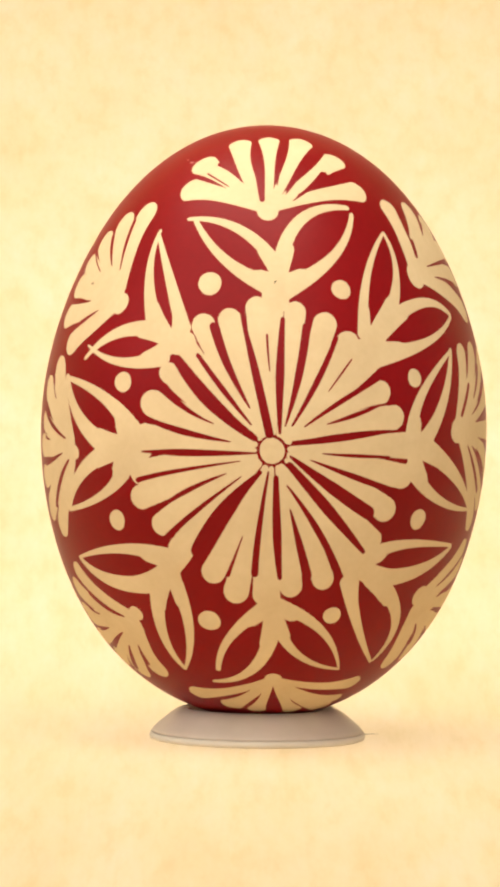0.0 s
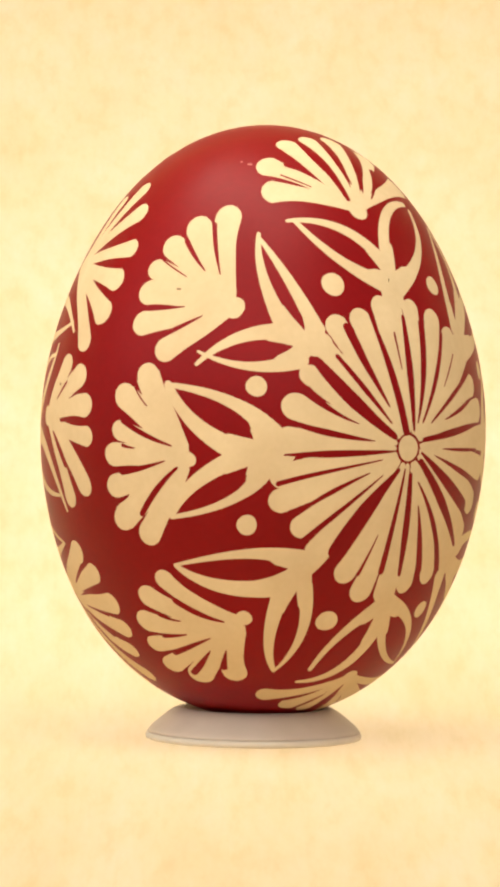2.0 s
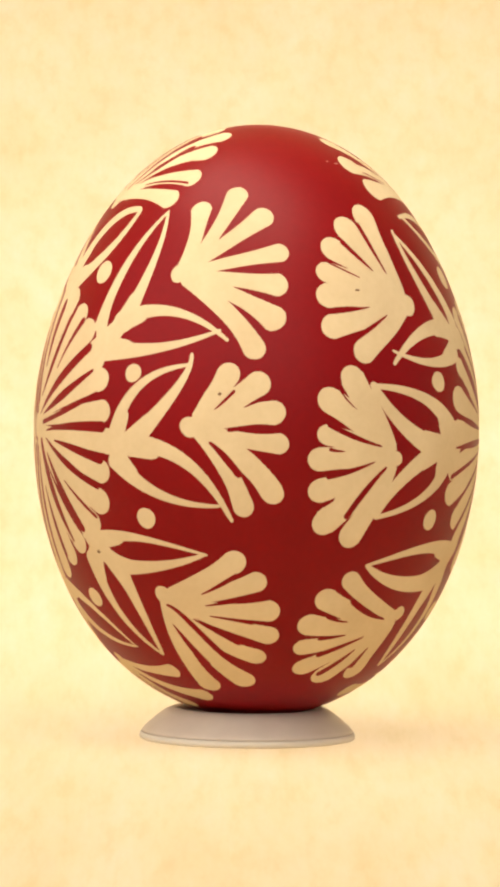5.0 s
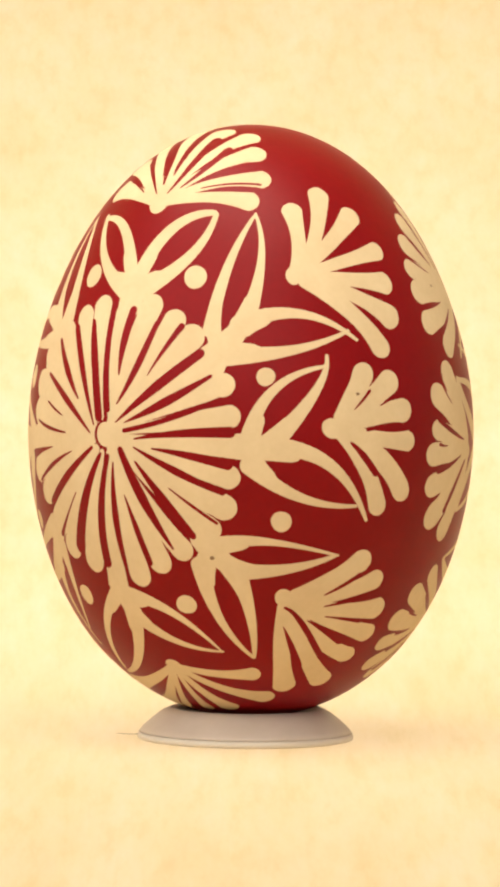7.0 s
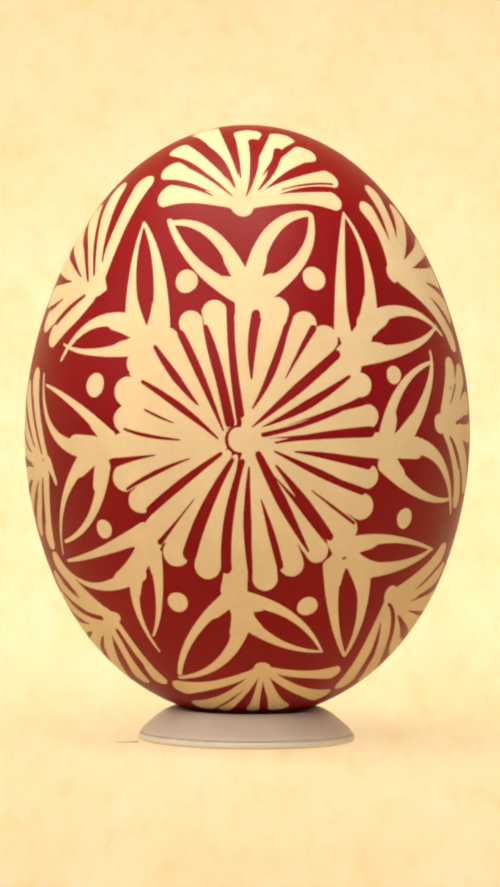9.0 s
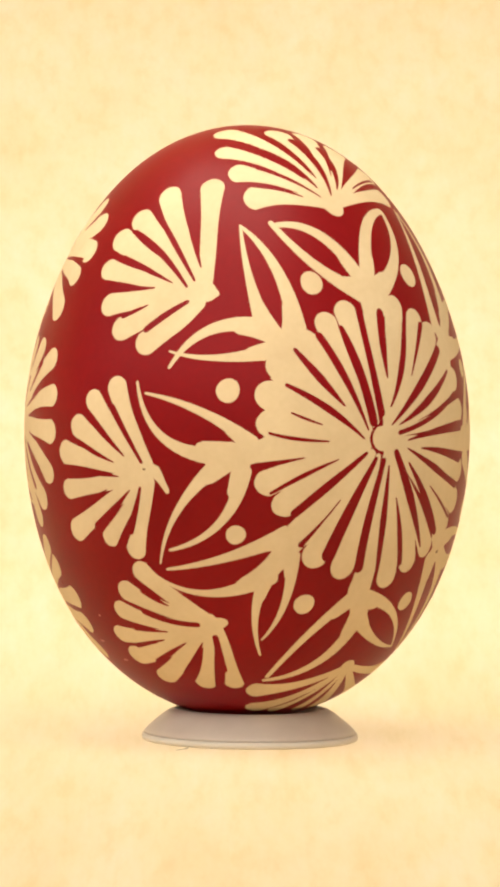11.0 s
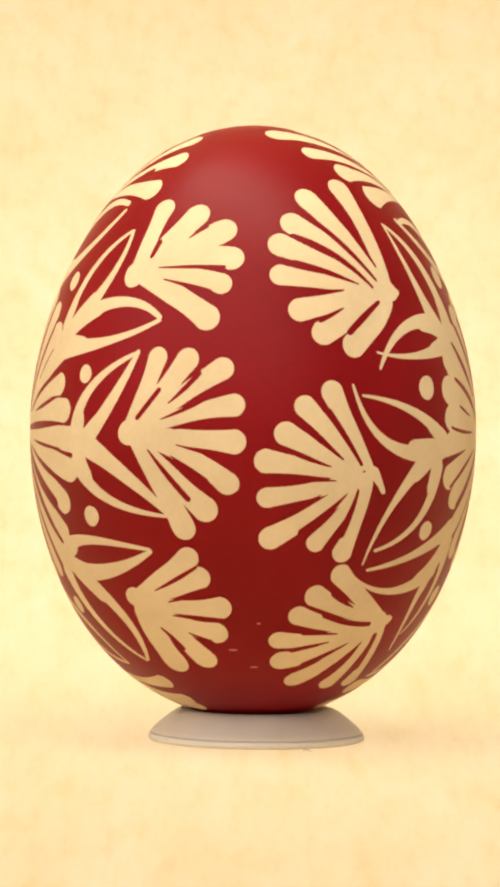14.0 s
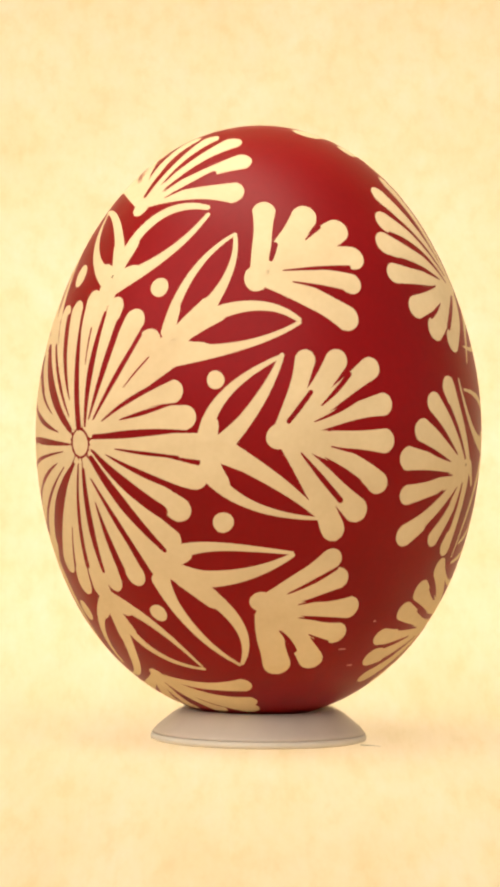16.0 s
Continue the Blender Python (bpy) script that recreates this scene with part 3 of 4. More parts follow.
BUDS.append((-132.1, -3.7, (
    (-2.11, 0.54, -0.91, 0.19, 0.43, -0.18, 2.79, 3, 3.23),
    (-0.62, 1.24, 1.55, 5.93, 7.06, 8.35, 2.06, 1.07, 0.47),
    (1.56, 0.91, 5.86, 5.83, 6.97, 9.38, 2.74, 1.12, 0.53),
    (1.56, 0.07, 7.12, -1.33, 11.11, -7.33, 2.56, 1.42, 0.6),
    (-0.27, -1.55, 4.02, -4.5, 10, -5.78, 2.47, 1.1, 0.51),
)))
BUDS.append((-142.3, -30.1, (
    (-2.52, 2.58, -1.26, 1.33, 0.12, -0.12, 2.85, 3.14, 3.58),
    (0.79, 1.14, 5.36, 1.17, 11.76, -1.7, 2.01, 0.82, 0.41),
    (1.85, -1.53, 6.76, -1.83, 11.6, -1.64, 2.38, 1.17, 0.61),
    (-1.56, -1.46, -0.49, -5.83, 2.38, -10.74, 2.65, 1.05, 0.46),
    (1.92, -2.41, 2.67, -6.32, 2.5, -10.76, 2.3, 1.06, 0.5),
)))
BUDS.append((-175.6, -41.0, (
    (0.26, 3.18, 0.14, 1.35, 0.08, -0.62, 2.84, 2.93, 3.18),
    (-0.76, 0.09, -4, -3.85, -5.5, -9.7, 1.87, 0.92, 0.68),
    (0.7, -1.73, -1.12, -6.45, -5.54, -10.26, 2.22, 1.17, 0.59),
    (0.73, 0.13, 5.1, -1.82, 7.87, -7.15, 2.33, 0.99, 0.3),
    (1.05, -2.05, 3.95, -4.91, 7.96, -7.42, 2.26, 0.87, 0.35),
)))
BUDS.append((146.7, -4.0, (
    (2.9, 0.55, 1.51, 0.39, 0, 0.11, 2.79, 3.12, 3.45),
    (1.23, 1.4, -3.33, 4.24, -9.21, 5.98, 1.9, 0.96, 0.41),
    (-1.01, 0.27, -7.01, 1.35, -10.20, 7.05, 2.80, 1.07, 0.45),
    (-1.01, -0.57, -5.34, -4.91, -7.41, -10.81, 2.77, 0.9, 0.29),
    (0.38, -1.94, -1.36, -6.4, -6.41, -9.46, 2.21, 0.97, 0.48),
)))
BUDS.append((158.5, 25.2, (
    (2.34, -2.23, 1.21, -1.12, -0.33, 0.12, 2.91, 3.22, 3.55),
    (-1.49, 1.72, -2.52, 6.2, -2.77, 11.04, 2.42, 0.85, 0.36),
    (1.54, 1.7, 0.21, 6.65, -2.77, 11.09, 2.48, 1.2, 0.42),
    (-2.07, 1.18, -6.8, 1.43, -11.14, -1.69, 2.25, 1.17, 0.51),
    (-1.04, -1.11, -6.13, -1.47, -10.88, -0.06, 2.26, 0.8, 0.35),
)))
BUDS.append((157.2, -29.5, (
    (3.43, 3.63, 1.68, 1.7, -0.11, 0, 3.05, 3.43, 3.76),
    (0.54, 2.03, -4.73, -0.28, -10.34, -2.73, 2.58, 1.03, 0.47),
    (-1.05, -2.04, -6.13, -4.26, -11.39, -3.8, 2.55, 0.84, 0.4),
    (-1.02, -3.2, -1.54, -6.17, -0.74, -10.2, 1.63, 0.74, 0.31),
    (1.68, -0.34, 1.17, -4.69, -0.66, -8.46, 1.92, 0.78, 0.33),
)))
DOTS = [
    (-17.5, 38.8, 2.44), (22.7, 37.9, 2.03), (43, 15.6, 1.86), (45.5, -20.3, 2.13), (22.7, -43.7, 1.91), (-16.2, -45.5, 2.31),
    (-41.8, -21.8, 2.1), (-40, 13.2, 2.14), (-151.1, 39.7, 2.43), (-129.9, 15.1, 1.91), (-125.5, -21.4, 2.13), (-153.2, -42.2, 2.12),
    (166.9, -41.3, 2.18), (169.5, 39, 2.41), (144.7, 12.4, 2.45), (146.6, -23.9, 2),
]
SPECKS = [
    (86.4, -52.6, 0.85, 0.23, 1), (93.9, -57.5, 0.74, 0.23, 1), (95.1, -45.5, 0.4, 0.23, 1), (-48.5, 68.7, 0.51, 0.23, 1), (-105.1, 10.5, 0.4, 0.34, 0), (-144.1, -30.6, 0.51, 0.4, 0), (-64.8, 36.7, 0.51, 0.23, 0), (122.5, -7.9, 0.34, 0.28, 0), (-53.8, 69.4, 0.28, 0.23, 1),
]
GROOVES = []
GROOVES.append((2.1, -2.5, (-0.68, 11.45, -0.54, 9.53, -0.35, 7.77, 0.23, 0.22, 0.11)))
GROOVES.append((2.1, -2.5, (0.89, 13.11, 0.66, 7.34, 0.75, 1.62, 0.45, 0.96, 0.28)))
GROOVES.append((2.1, -2.5, (3.34, 12.64, 2.53, 7.37, 1.24, 2.41, 0.92, 0.85, 0.17)))
GROOVES.append((2.1, -2.5, (6.45, 11.42, 4.48, 7.02, 1.91, 2.42, 0.47, 0.69, 0.22)))
GROOVES.append((2.1, -2.5, (8.04, 9.17, 6.82, 7.56, 5.59, 5.92, 0.18, 0.23, 0.12)))
GROOVES.append((2.1, -2.5, (11.21, 7.36, 6.72, 4.80, 3.15, 2.37, 0.48, 0.57, 0.17)))
GROOVES.append((2.1, -2.5, (11.20, 4.57, 8.23, 3.50, 5.44, 2.66, 0.24, 0.52, 0.11)))
GROOVES.append((2.1, -2.5, (12.40, 1.86, 6.75, 1.24, 1.88, 0.75, 0.30, 0.74, 0.50)))
GROOVES.append((2.1, -2.5, (12.41, -0.85, 8.56, -0.56, 5.01, -0.26, 0.24, 0.40, 0.11)))
GROOVES.append((2.1, -2.5, (12.91, -4.43, 8.71, -2.80, 3.77, -0.87, 0.58, 0.68, 0.11)))
GROOVES.append((2.1, -2.5, (10.49, -6.78, 6.34, -3.89, 1.74, -0.48, 1.48, 1.34, 0.28)))
GROOVES.append((2.1, -2.5, (9.54, -10.47, 5.55, -5.66, 1.53, -1.15, 0.45, 1.22, 0.66)))
GROOVES.append((2.1, -2.5, (6.93, -12.29, 4.56, -7.69, 1.52, -3.37, 0.66, 0.71, 0.17)))
GROOVES.append((2.1, -2.5, (3.83, -12.62, 2.92, -9.30, 1.90, -5.70, 0.98, 0.77, 0.16)))
GROOVES.append((2.1, -2.5, (1.10, -12.56, 0.71, -8.46, 0.44, -2.39, 0.43, 0.93, 0.50)))
GROOVES.append((2.1, -2.5, (-1.33, -12.33, -1.06, -7.67, -0.29, -2.01, 0.75, 0.60, 0.22)))
GROOVES.append((2.1, -2.5, (-3.93, -12.49, -3.30, -10.52, -2.62, -8.45, 0.43, 0.27, 0.11)))
GROOVES.append((2.1, -2.5, (-7.18, -10.89, -4.58, -6.18, -0.95, -2.02, 1.65, 1.76, 0.33)))
GROOVES.append((2.1, -2.5, (-10.50, -9.65, -7.41, -6.41, -2.93, -2.59, 0.68, 0.56, 0.11)))
GROOVES.append((2.1, -2.5, (-11.59, -6.78, -8.37, -4.39, -4.44, -2.38, 0.23, 0.56, 0.11)))
GROOVES.append((2.1, -2.5, (-14.02, -3.97, -9.64, -2.50, -3.08, -1.09, 0.59, 0.46, 0.11)))
GROOVES.append((2.1, -2.5, (-13.50, -0.81, -9.12, -0.56, -1.60, -0.26, 0.18, 0.80, 0.17)))
GROOVES.append((2.1, -2.5, (-13.33, 2.77, -9.19, 1.61, -4.08, 0.78, 0.36, 0.75, 0.11)))
GROOVES.append((2.1, -2.5, (-11.52, 6.25, -8.97, 4.03, -5.83, 2.50, 1.21, 0.58, 0.11)))
GROOVES.append((2.1, -2.5, (-10.29, 9.16, -6.64, 4.95, -1.46, 1.02, 0.48, 1.37, 0.67)))
GROOVES.append((2.1, -2.5, (-7.75, 9.45, -4.94, 5.84, -2.05, 2.46, 0.46, 0.62, 0.17)))
GROOVES.append((2.1, -2.5, (-6.21, 12.53, -4.71, 8.64, -2.25, 4.12, 0.81, 0.85, 0.17)))
GROOVES.append((2.1, -2.5, (-3.06, 12.52, -1.88, 8.13, -0.19, 1.22, 0.34, 0.84, 0.89)))
GROOVES.append((-173.6, -0.5, (-0.91, 12.40, -0.73, 7.99, 0.14, 2.17, 0.49, 0.73, 0.72)))
GROOVES.append((-173.6, -0.5, (1.55, 12.72, 1.12, 9.14, 1.12, 5.92, 0.95, 0.95, 0.18)))
GROOVES.append((-173.6, -0.5, (4.60, 11.47, 3.10, 6.69, 1.17, 3.03, 0.58, 0.87, 0.18)))
GROOVES.append((-173.6, -0.5, (7.43, 11.35, 5.78, 8.46, 4.46, 6.01, 0.81, 0.46, 0.11)))
GROOVES.append((-173.6, -0.5, (10.07, 8.84, 5.76, 5.09, 1.17, 1.24, 1.04, 1.14, 0.17)))
GROOVES.append((-173.6, -0.5, (11.28, 6.41, 6.67, 3.42, 2.21, 1.27, 0.35, 1.02, 0.11)))
GROOVES.append((-173.6, -0.5, (12.53, 4.12, 7.56, 1.91, 2.05, 0.43, 0.47, 0.57, 0.50)))
GROOVES.append((-173.6, -0.5, (14.04, 0.58, 8.13, 0.33, 3.38, -0.33, 1.31, 0.80, 0.17)))
GROOVES.append((-173.6, -0.5, (13.68, -2.97, 9.22, -1.85, 5.35, -1.21, 1.18, 0.80, 0.17)))
GROOVES.append((-173.6, -0.5, (12.68, -5.86, 8.07, -3.53, 3.32, -1.11, 0.47, 0.85, 0.17)))
GROOVES.append((-173.6, -0.5, (11.58, -8.86, 9.26, -6.92, 7.00, -5.09, 0.34, 0.34, 0.11)))
GROOVES.append((-173.6, -0.5, (9.05, -10.19, 6.28, -6.14, 3.47, -2.50, 0.79, 0.96, 0.23)))
GROOVES.append((-173.6, -0.5, (6.64, -11.16, 4.06, -6.11, 1.65, -1.14, 0.23, 1.14, 0.70)))
GROOVES.append((-173.6, -0.5, (3.87, -12.69, 2.99, -9.14, 2.03, -5.85, 0.68, 0.69, 0.12)))
GROOVES.append((-173.6, -0.5, (0.95, -13.49, 0.68, -8.07, 0.88, -2.65, 0.35, 0.88, 0.18)))
GROOVES.append((-173.6, -0.5, (-1.32, -13.02, -1.14, -7.84, 0.30, -1.89, 1.10, 1.02, 0.53)))
GROOVES.append((-173.6, -0.5, (-5.15, -11.93, -3.37, -6.84, -0.65, -1.80, 1.56, 1.23, 0.47)))
GROOVES.append((-173.6, -0.5, (-8.17, -10.58, -6.26, -8.15, -4.55, -5.91, 0.66, 0.25, 0.12)))
GROOVES.append((-173.6, -0.5, (-9.42, -7.61, -5.91, -4.48, -1.75, -1.28, 0.92, 0.96, 0.40)))
GROOVES.append((-173.6, -0.5, (-11.82, -5.43, -8.42, -3.40, -4.96, -1.90, 0.33, 0.54, 0.11)))
GROOVES.append((-173.6, -0.5, (-13.64, -2.76, -10.82, -2.13, -8.55, -1.69, 0.97, 0.47, 0.11)))
GROOVES.append((-173.6, -0.5, (-12.22, 0.89, -9.60, 0.26, -6.00, -0.09, 0.26, 0.42, 0.17)))
GROOVES.append((-173.6, -0.5, (-9.89, 2.91, -8.34, 2.21, -6.68, 1.58, 0.20, 0.31, 0.12)))
GROOVES.append((-173.6, -0.5, (-10.25, 5.80, -5.98, 3.13, -2.13, 0.05, 0.40, 0.81, 0.18)))
GROOVES.append((-173.6, -0.5, (-8.88, 9.37, -6.59, 6.23, -4.16, 3.34, 0.43, 0.93, 0.19)))
GROOVES.append((-173.6, -0.5, (-6.24, 10.74, -4.23, 6.82, -1.64, 0.84, 0.81, 0.90, 0.18)))
GROOVES.append((-173.6, -0.5, (-3.59, 11.28, -2.35, 7.40, -0.92, 1.20, 0.51, 0.99, 1.03)))
GROOVES.append((-0.2, 56.8, (-5.86, 5.66, -4.88, 4.39, -3.80, 3.20, 0.20, 0.19, 0.12)))
GROOVES.append((-0.2, 56.8, (-4.68, 6.88, -3.66, 5.44, -2.80, 4.02, 0.97, 0.51, 0.12)))
GROOVES.append((-0.2, 56.8, (-1.27, 8.03, -0.92, 4.26, -0.57, 0.99, 0.42, 0.75, 0.55)))
GROOVES.append((-0.2, 56.8, (0.92, 8.07, 0.87, 5.07, 0.81, 3.01, 0.31, 0.42, 0.11)))
GROOVES.append((-0.2, 56.8, (3.62, 7.87, 2.65, 4.60, 1.66, 1.99, 0.66, 0.72, 0.11)))
GROOVES.append((-0.2, 56.8, (5.35, 5.95, 4.08, 3.50, 2.41, 1.36, 0.81, 0.52, 0.12)))
GROOVES.append((-173.8, 57.2, (-6.43, 4.35, -4.69, 2.92, -2.86, 1.51, 0.42, 0.37, 0.12)))
GROOVES.append((-173.8, 57.2, (-5.33, 6.41, -3.01, 3.62, -0.95, 1.19, 0.56, 0.43, 0.11)))
GROOVES.append((-173.8, 57.2, (-3.83, 8.72, -2.07, 5.41, -0.77, 2.29, 0.97, 0.93, 0.17)))
GROOVES.append((-173.8, 57.2, (-1.41, 9.72, -0.68, 6.11, -0.25, 3.50, 0.87, 0.54, 0.13)))
GROOVES.append((-173.8, 57.2, (0.68, 9.69, 0.95, 4.93, 0.34, 1.26, 1.07, 0.82, 0.14)))
GROOVES.append((-173.8, 57.2, (3.09, 8.41, 2.68, 4.83, 1.46, 2.03, 0.88, 0.75, 0.14)))
GROOVES.append((-173.8, 57.2, (6.31, 7.31, 4.75, 5.36, 3.48, 3.80, 0.79, 0.59, 0.14)))
GROOVES.append((-173.8, 57.2, (8.75, 5.58, 6.33, 4.13, 3.74, 2.47, 0.30, 0.29, 0.14)))
GROOVES.append((137.4, 36.9, (-2.81, 9.69, -1.75, 5.61, -0.69, 2.45, 0.72, 0.69, 0.17)))
GROOVES.append((137.4, 36.9, (-5.55, 8.46, -3.32, 4.64, -1.21, 1.11, 0.52, 0.59, 0.28)))
GROOVES.append((137.4, 36.9, (-8.10, 7.44, -4.82, 4.18, -1.92, 0.47, 0.48, 0.70, 0.28)))
GROOVES.append((137.4, 36.9, (-9.21, 4.99, -6.35, 2.86, -3.48, 1.06, 0.44, 0.61, 0.11)))
GROOVES.append((137.4, 36.9, (-10.55, 2.15, -7.98, 1.28, -5.35, 0.80, 0.60, 0.53, 0.12)))
GROOVES.append((137.4, 36.9, (-9.24, -1.57, -7.71, -1.31, -6.04, -0.91, 0.56, 0.49, 0.12)))
GROOVES.append((137.4, 36.9, (-6.48, -3.63, -4.03, -2.19, -1.62, -0.87, 0.73, 0.76, 0.40)))
GROOVES.append((124.5, -8.3, (-4.88, 6.45, -2.88, 3.59, -0.99, 0.72, 0.83, 0.64, 0.34)))
GROOVES.append((124.5, -8.3, (-7.91, 5.07, -5.53, 3.32, -3.04, 1.34, 0.54, 0.65, 0.17)))
GROOVES.append((124.5, -8.3, (-9.24, 2.39, -6.70, 1.44, -4.31, 0.67, 0.42, 0.53, 0.11)))
GROOVES.append((124.5, -8.3, (-10.15, -0.54, -6.98, -0.58, -3.72, -0.71, 0.71, 0.63, 0.11)))
GROOVES.append((124.5, -8.3, (-8.80, -3.80, -6.95, -3.08, -5.23, -2.09, 0.78, 0.50, 0.11)))
GROOVES.append((124.5, -8.3, (-6.94, -6.43, -4.41, -3.95, -2.46, -1.94, 1.43, 0.77, 0.11)))
GROOVES.append((124.5, -8.3, (-2.90, -6.36, -1.92, -3.82, -1.28, -1.57, 0.98, 0.66, 0.28)))
GROOVES.append((-47.1, 32.7, (-2.61, 8.51, -2.27, 5.95, -1.62, 3.28, 0.49, 0.45, 0.12)))
GROOVES.append((-47.1, 32.7, (-5.34, 7.21, -4.33, 5.38, -3.16, 3.72, 0.49, 0.45, 0.11)))
GROOVES.append((-47.1, 32.7, (-7.67, 5.53, -6.39, 4.36, -5.00, 3.31, 0.17, 0.17, 0.11)))
GROOVES.append((-47.1, 32.7, (-9.90, 0.82, -7.57, 0.43, -5.06, 0.27, 0.36, 0.41, 0.11)))
GROOVES.append((-47.1, 32.7, (-8.06, -2.64, -5.64, -1.82, -3.15, -0.79, 0.53, 0.52, 0.11)))
GROOVES.append((-57.2, -5.9, (-6.52, 7.16, -5.66, 5.94, -4.69, 5.01, 0.17, 0.17, 0.11)))
GROOVES.append((-57.2, -5.9, (-7.82, 3.54, -4.85, 2.19, -1.76, 1.27, 0.57, 0.56, 0.17)))
GROOVES.append((-57.2, -5.9, (-7.62, 0.98, -6.77, 0.81, -5.93, 0.79, 0.40, 0.28, 0.11)))
GROOVES.append((-57.2, -5.9, (-7.77, -1.82, -5.28, -1.20, -2.49, -0.25, 0.68, 0.56, 0.11)))
GROOVES.append((-57.2, -5.9, (-7.64, -4.76, -7.10, -4.43, -6.63, -4.05, 0.28, 0.17, 0.11)))
GROOVES.append((-57.2, -5.9, (-5.23, -5.91, -3.26, -3.01, -1.08, -0.78, 0.61, 0.67, 0.28)))
GROOVES.append((-112.7, 2.0, (4.41, 3.76, 3.37, 2.64, 2.47, 1.80, 0.35, 0.29, 0.11)))
GROOVES.append((-112.7, 2.0, (7.53, 3.16, 6.36, 2.59, 5.42, 2.14, 0.35, 0.23, 0.11)))
GROOVES.append((-112.7, 2.0, (7.16, 0.16, 5.27, 0.00, 3.76, -0.21, 0.45, 0.45, 0.45)))
GROOVES.append((-112.7, 2.0, (5.15, -4.82, 3.48, -2.77, 2.00, -1.42, 0.75, 0.74, 0.28)))
GROOVES.append((53.1, 40.7, (5.86, 6.19, 5.16, 5.28, 4.56, 4.44, 0.42, 0.32, 0.16)))
GROOVES.append((53.1, 40.7, (1.73, 3.80, 1.51, 2.64, 1.33, 1.83, 0.64, 0.59, 0.43)))
GROOVES.append((53.1, 40.7, (9.35, 2.90, 5.90, 1.77, 2.57, 1.01, 0.36, 0.41, 0.11)))
GROOVES.append((53.1, 40.7, (9.07, 0.00, 6.65, -0.08, 3.59, -0.03, 0.56, 0.48, 0.12)))
GROOVES.append((59.4, 1.5, (3.38, 4.58, 2.13, 2.91, 0.89, 1.35, 0.51, 0.56, 0.50)))
GROOVES.append((59.4, 1.5, (7.41, 6.43, 5.88, 4.60, 4.30, 3.08, 0.53, 0.52, 0.17)))
GROOVES.append((59.4, 1.5, (9.14, 4.53, 6.47, 2.81, 3.55, 1.47, 0.53, 0.51, 0.11)))
GROOVES.append((59.4, 1.5, (8.94, 1.56, 6.90, 1.07, 5.00, 0.57, 0.46, 0.34, 0.11)))
GROOVES.append((59.4, 1.5, (8.95, -1.75, 7.10, -1.37, 5.31, -0.95, 0.46, 0.34, 0.11)))
GROOVES.append((59.4, 1.5, (8.55, -4.65, 6.82, -3.40, 4.73, -2.06, 0.46, 0.45, 0.11)))
GROOVES.append((59.4, 1.5, (6.57, -6.55, 4.18, -3.79, 2.27, -1.54, 0.62, 0.56, 0.17)))
GROOVES.append((55.9, -39.9, (7.97, 2.76, 5.31, 1.77, 2.57, 0.77, 0.34, 0.52, 0.13)))
GROOVES.append((55.9, -39.9, (7.60, -0.22, 5.70, -0.32, 3.63, -0.53, 0.54, 0.39, 0.13)))
GROOVES.append((55.9, -39.9, (7.17, -3.06, 5.46, -2.46, 3.67, -1.99, 0.59, 0.39, 0.13)))
GROOVES.append((55.9, -39.9, (3.32, -6.00, 2.56, -4.32, 1.80, -3.26, 0.54, 0.50, 0.17)))
GROOVES.append((55.9, -39.9, (6.52, -5.62, 5.41, -4.72, 4.58, -4.05, 0.50, 0.31, 0.12)))
GROOVES.append((-42.9, -45.0, (-5.16, -8.18, -4.21, -6.20, -3.34, -4.28, 0.76, 0.65, 0.14)))
GROOVES.append((-42.9, -45.0, (-2.10, -6.59, -1.98, -5.27, -1.78, -3.94, 0.83, 0.54, 0.13)))
GROOVES.append((-123.5, -40.2, (8.33, 1.40, 6.16, 0.61, 4.10, -0.07, 0.55, 0.46, 0.13)))
GROOVES.append((-123.5, -40.2, (8.74, -1.40, 6.35, -1.33, 4.17, -1.33, 0.68, 0.39, 0.13)))
GROOVES.append((-123.5, -40.2, (8.26, -4.19, 6.26, -3.20, 4.31, -2.49, 0.52, 0.32, 0.13)))
GROOVES.append((-123.5, -40.2, (6.44, -6.13, 4.54, -4.30, 2.54, -2.63, 0.97, 0.53, 0.12)))
GROOVES.append((-123.5, -40.2, (4.48, -7.59, 1.93, -2.77, 0.07, -1.08, 0.55, 0.62, 0.30)))
GROOVES.append((-123.5, -40.2, (2.35, -8.29, 1.18, -5.33, 0.26, -3.21, 0.77, 0.61, 0.11)))
GROOVES.append((137.5, -45.2, (-7.24, 2.44, -5.67, 1.72, -4.06, 1.18, 0.80, 0.59, 0.13)))
GROOVES.append((137.5, -45.2, (-7.18, -0.21, -3.99, -0.57, -0.92, -0.59, 0.54, 0.66, 0.59)))
GROOVES.append((137.5, -45.2, (-8.27, -2.80, -6.32, -2.29, -4.40, -1.93, 0.57, 0.41, 0.14)))
GROOVES.append((137.5, -45.2, (-8.21, -5.14, -6.55, -3.97, -4.83, -3.01, 0.64, 0.48, 0.14)))
GROOVES.append((137.5, -45.2, (-6.07, -6.45, -4.38, -4.56, -2.60, -2.87, 0.70, 0.60, 0.13)))
GROOVES.append((137.5, -45.2, (-2.97, -7.59, -1.92, -4.88, -0.93, -2.67, 1.53, 0.74, 0.12)))
GROOVES.append((137.5, -45.2, (0.63, -6.51, 0.53, -3.86, 0.38, -1.72, 0.71, 0.71, 0.66)))
GROOVES.append((-42.9, -45.0, (-8.96, -1.57, -7.75, -1.67, -6.35, -1.49, 0.53, 0.33, 0.13)))
GROOVES.append((-42.9, -45.0, (-7.36, 0.84, -4.43, -0.11, -1.89, -0.57, 0.68, 0.68, 0.19)))
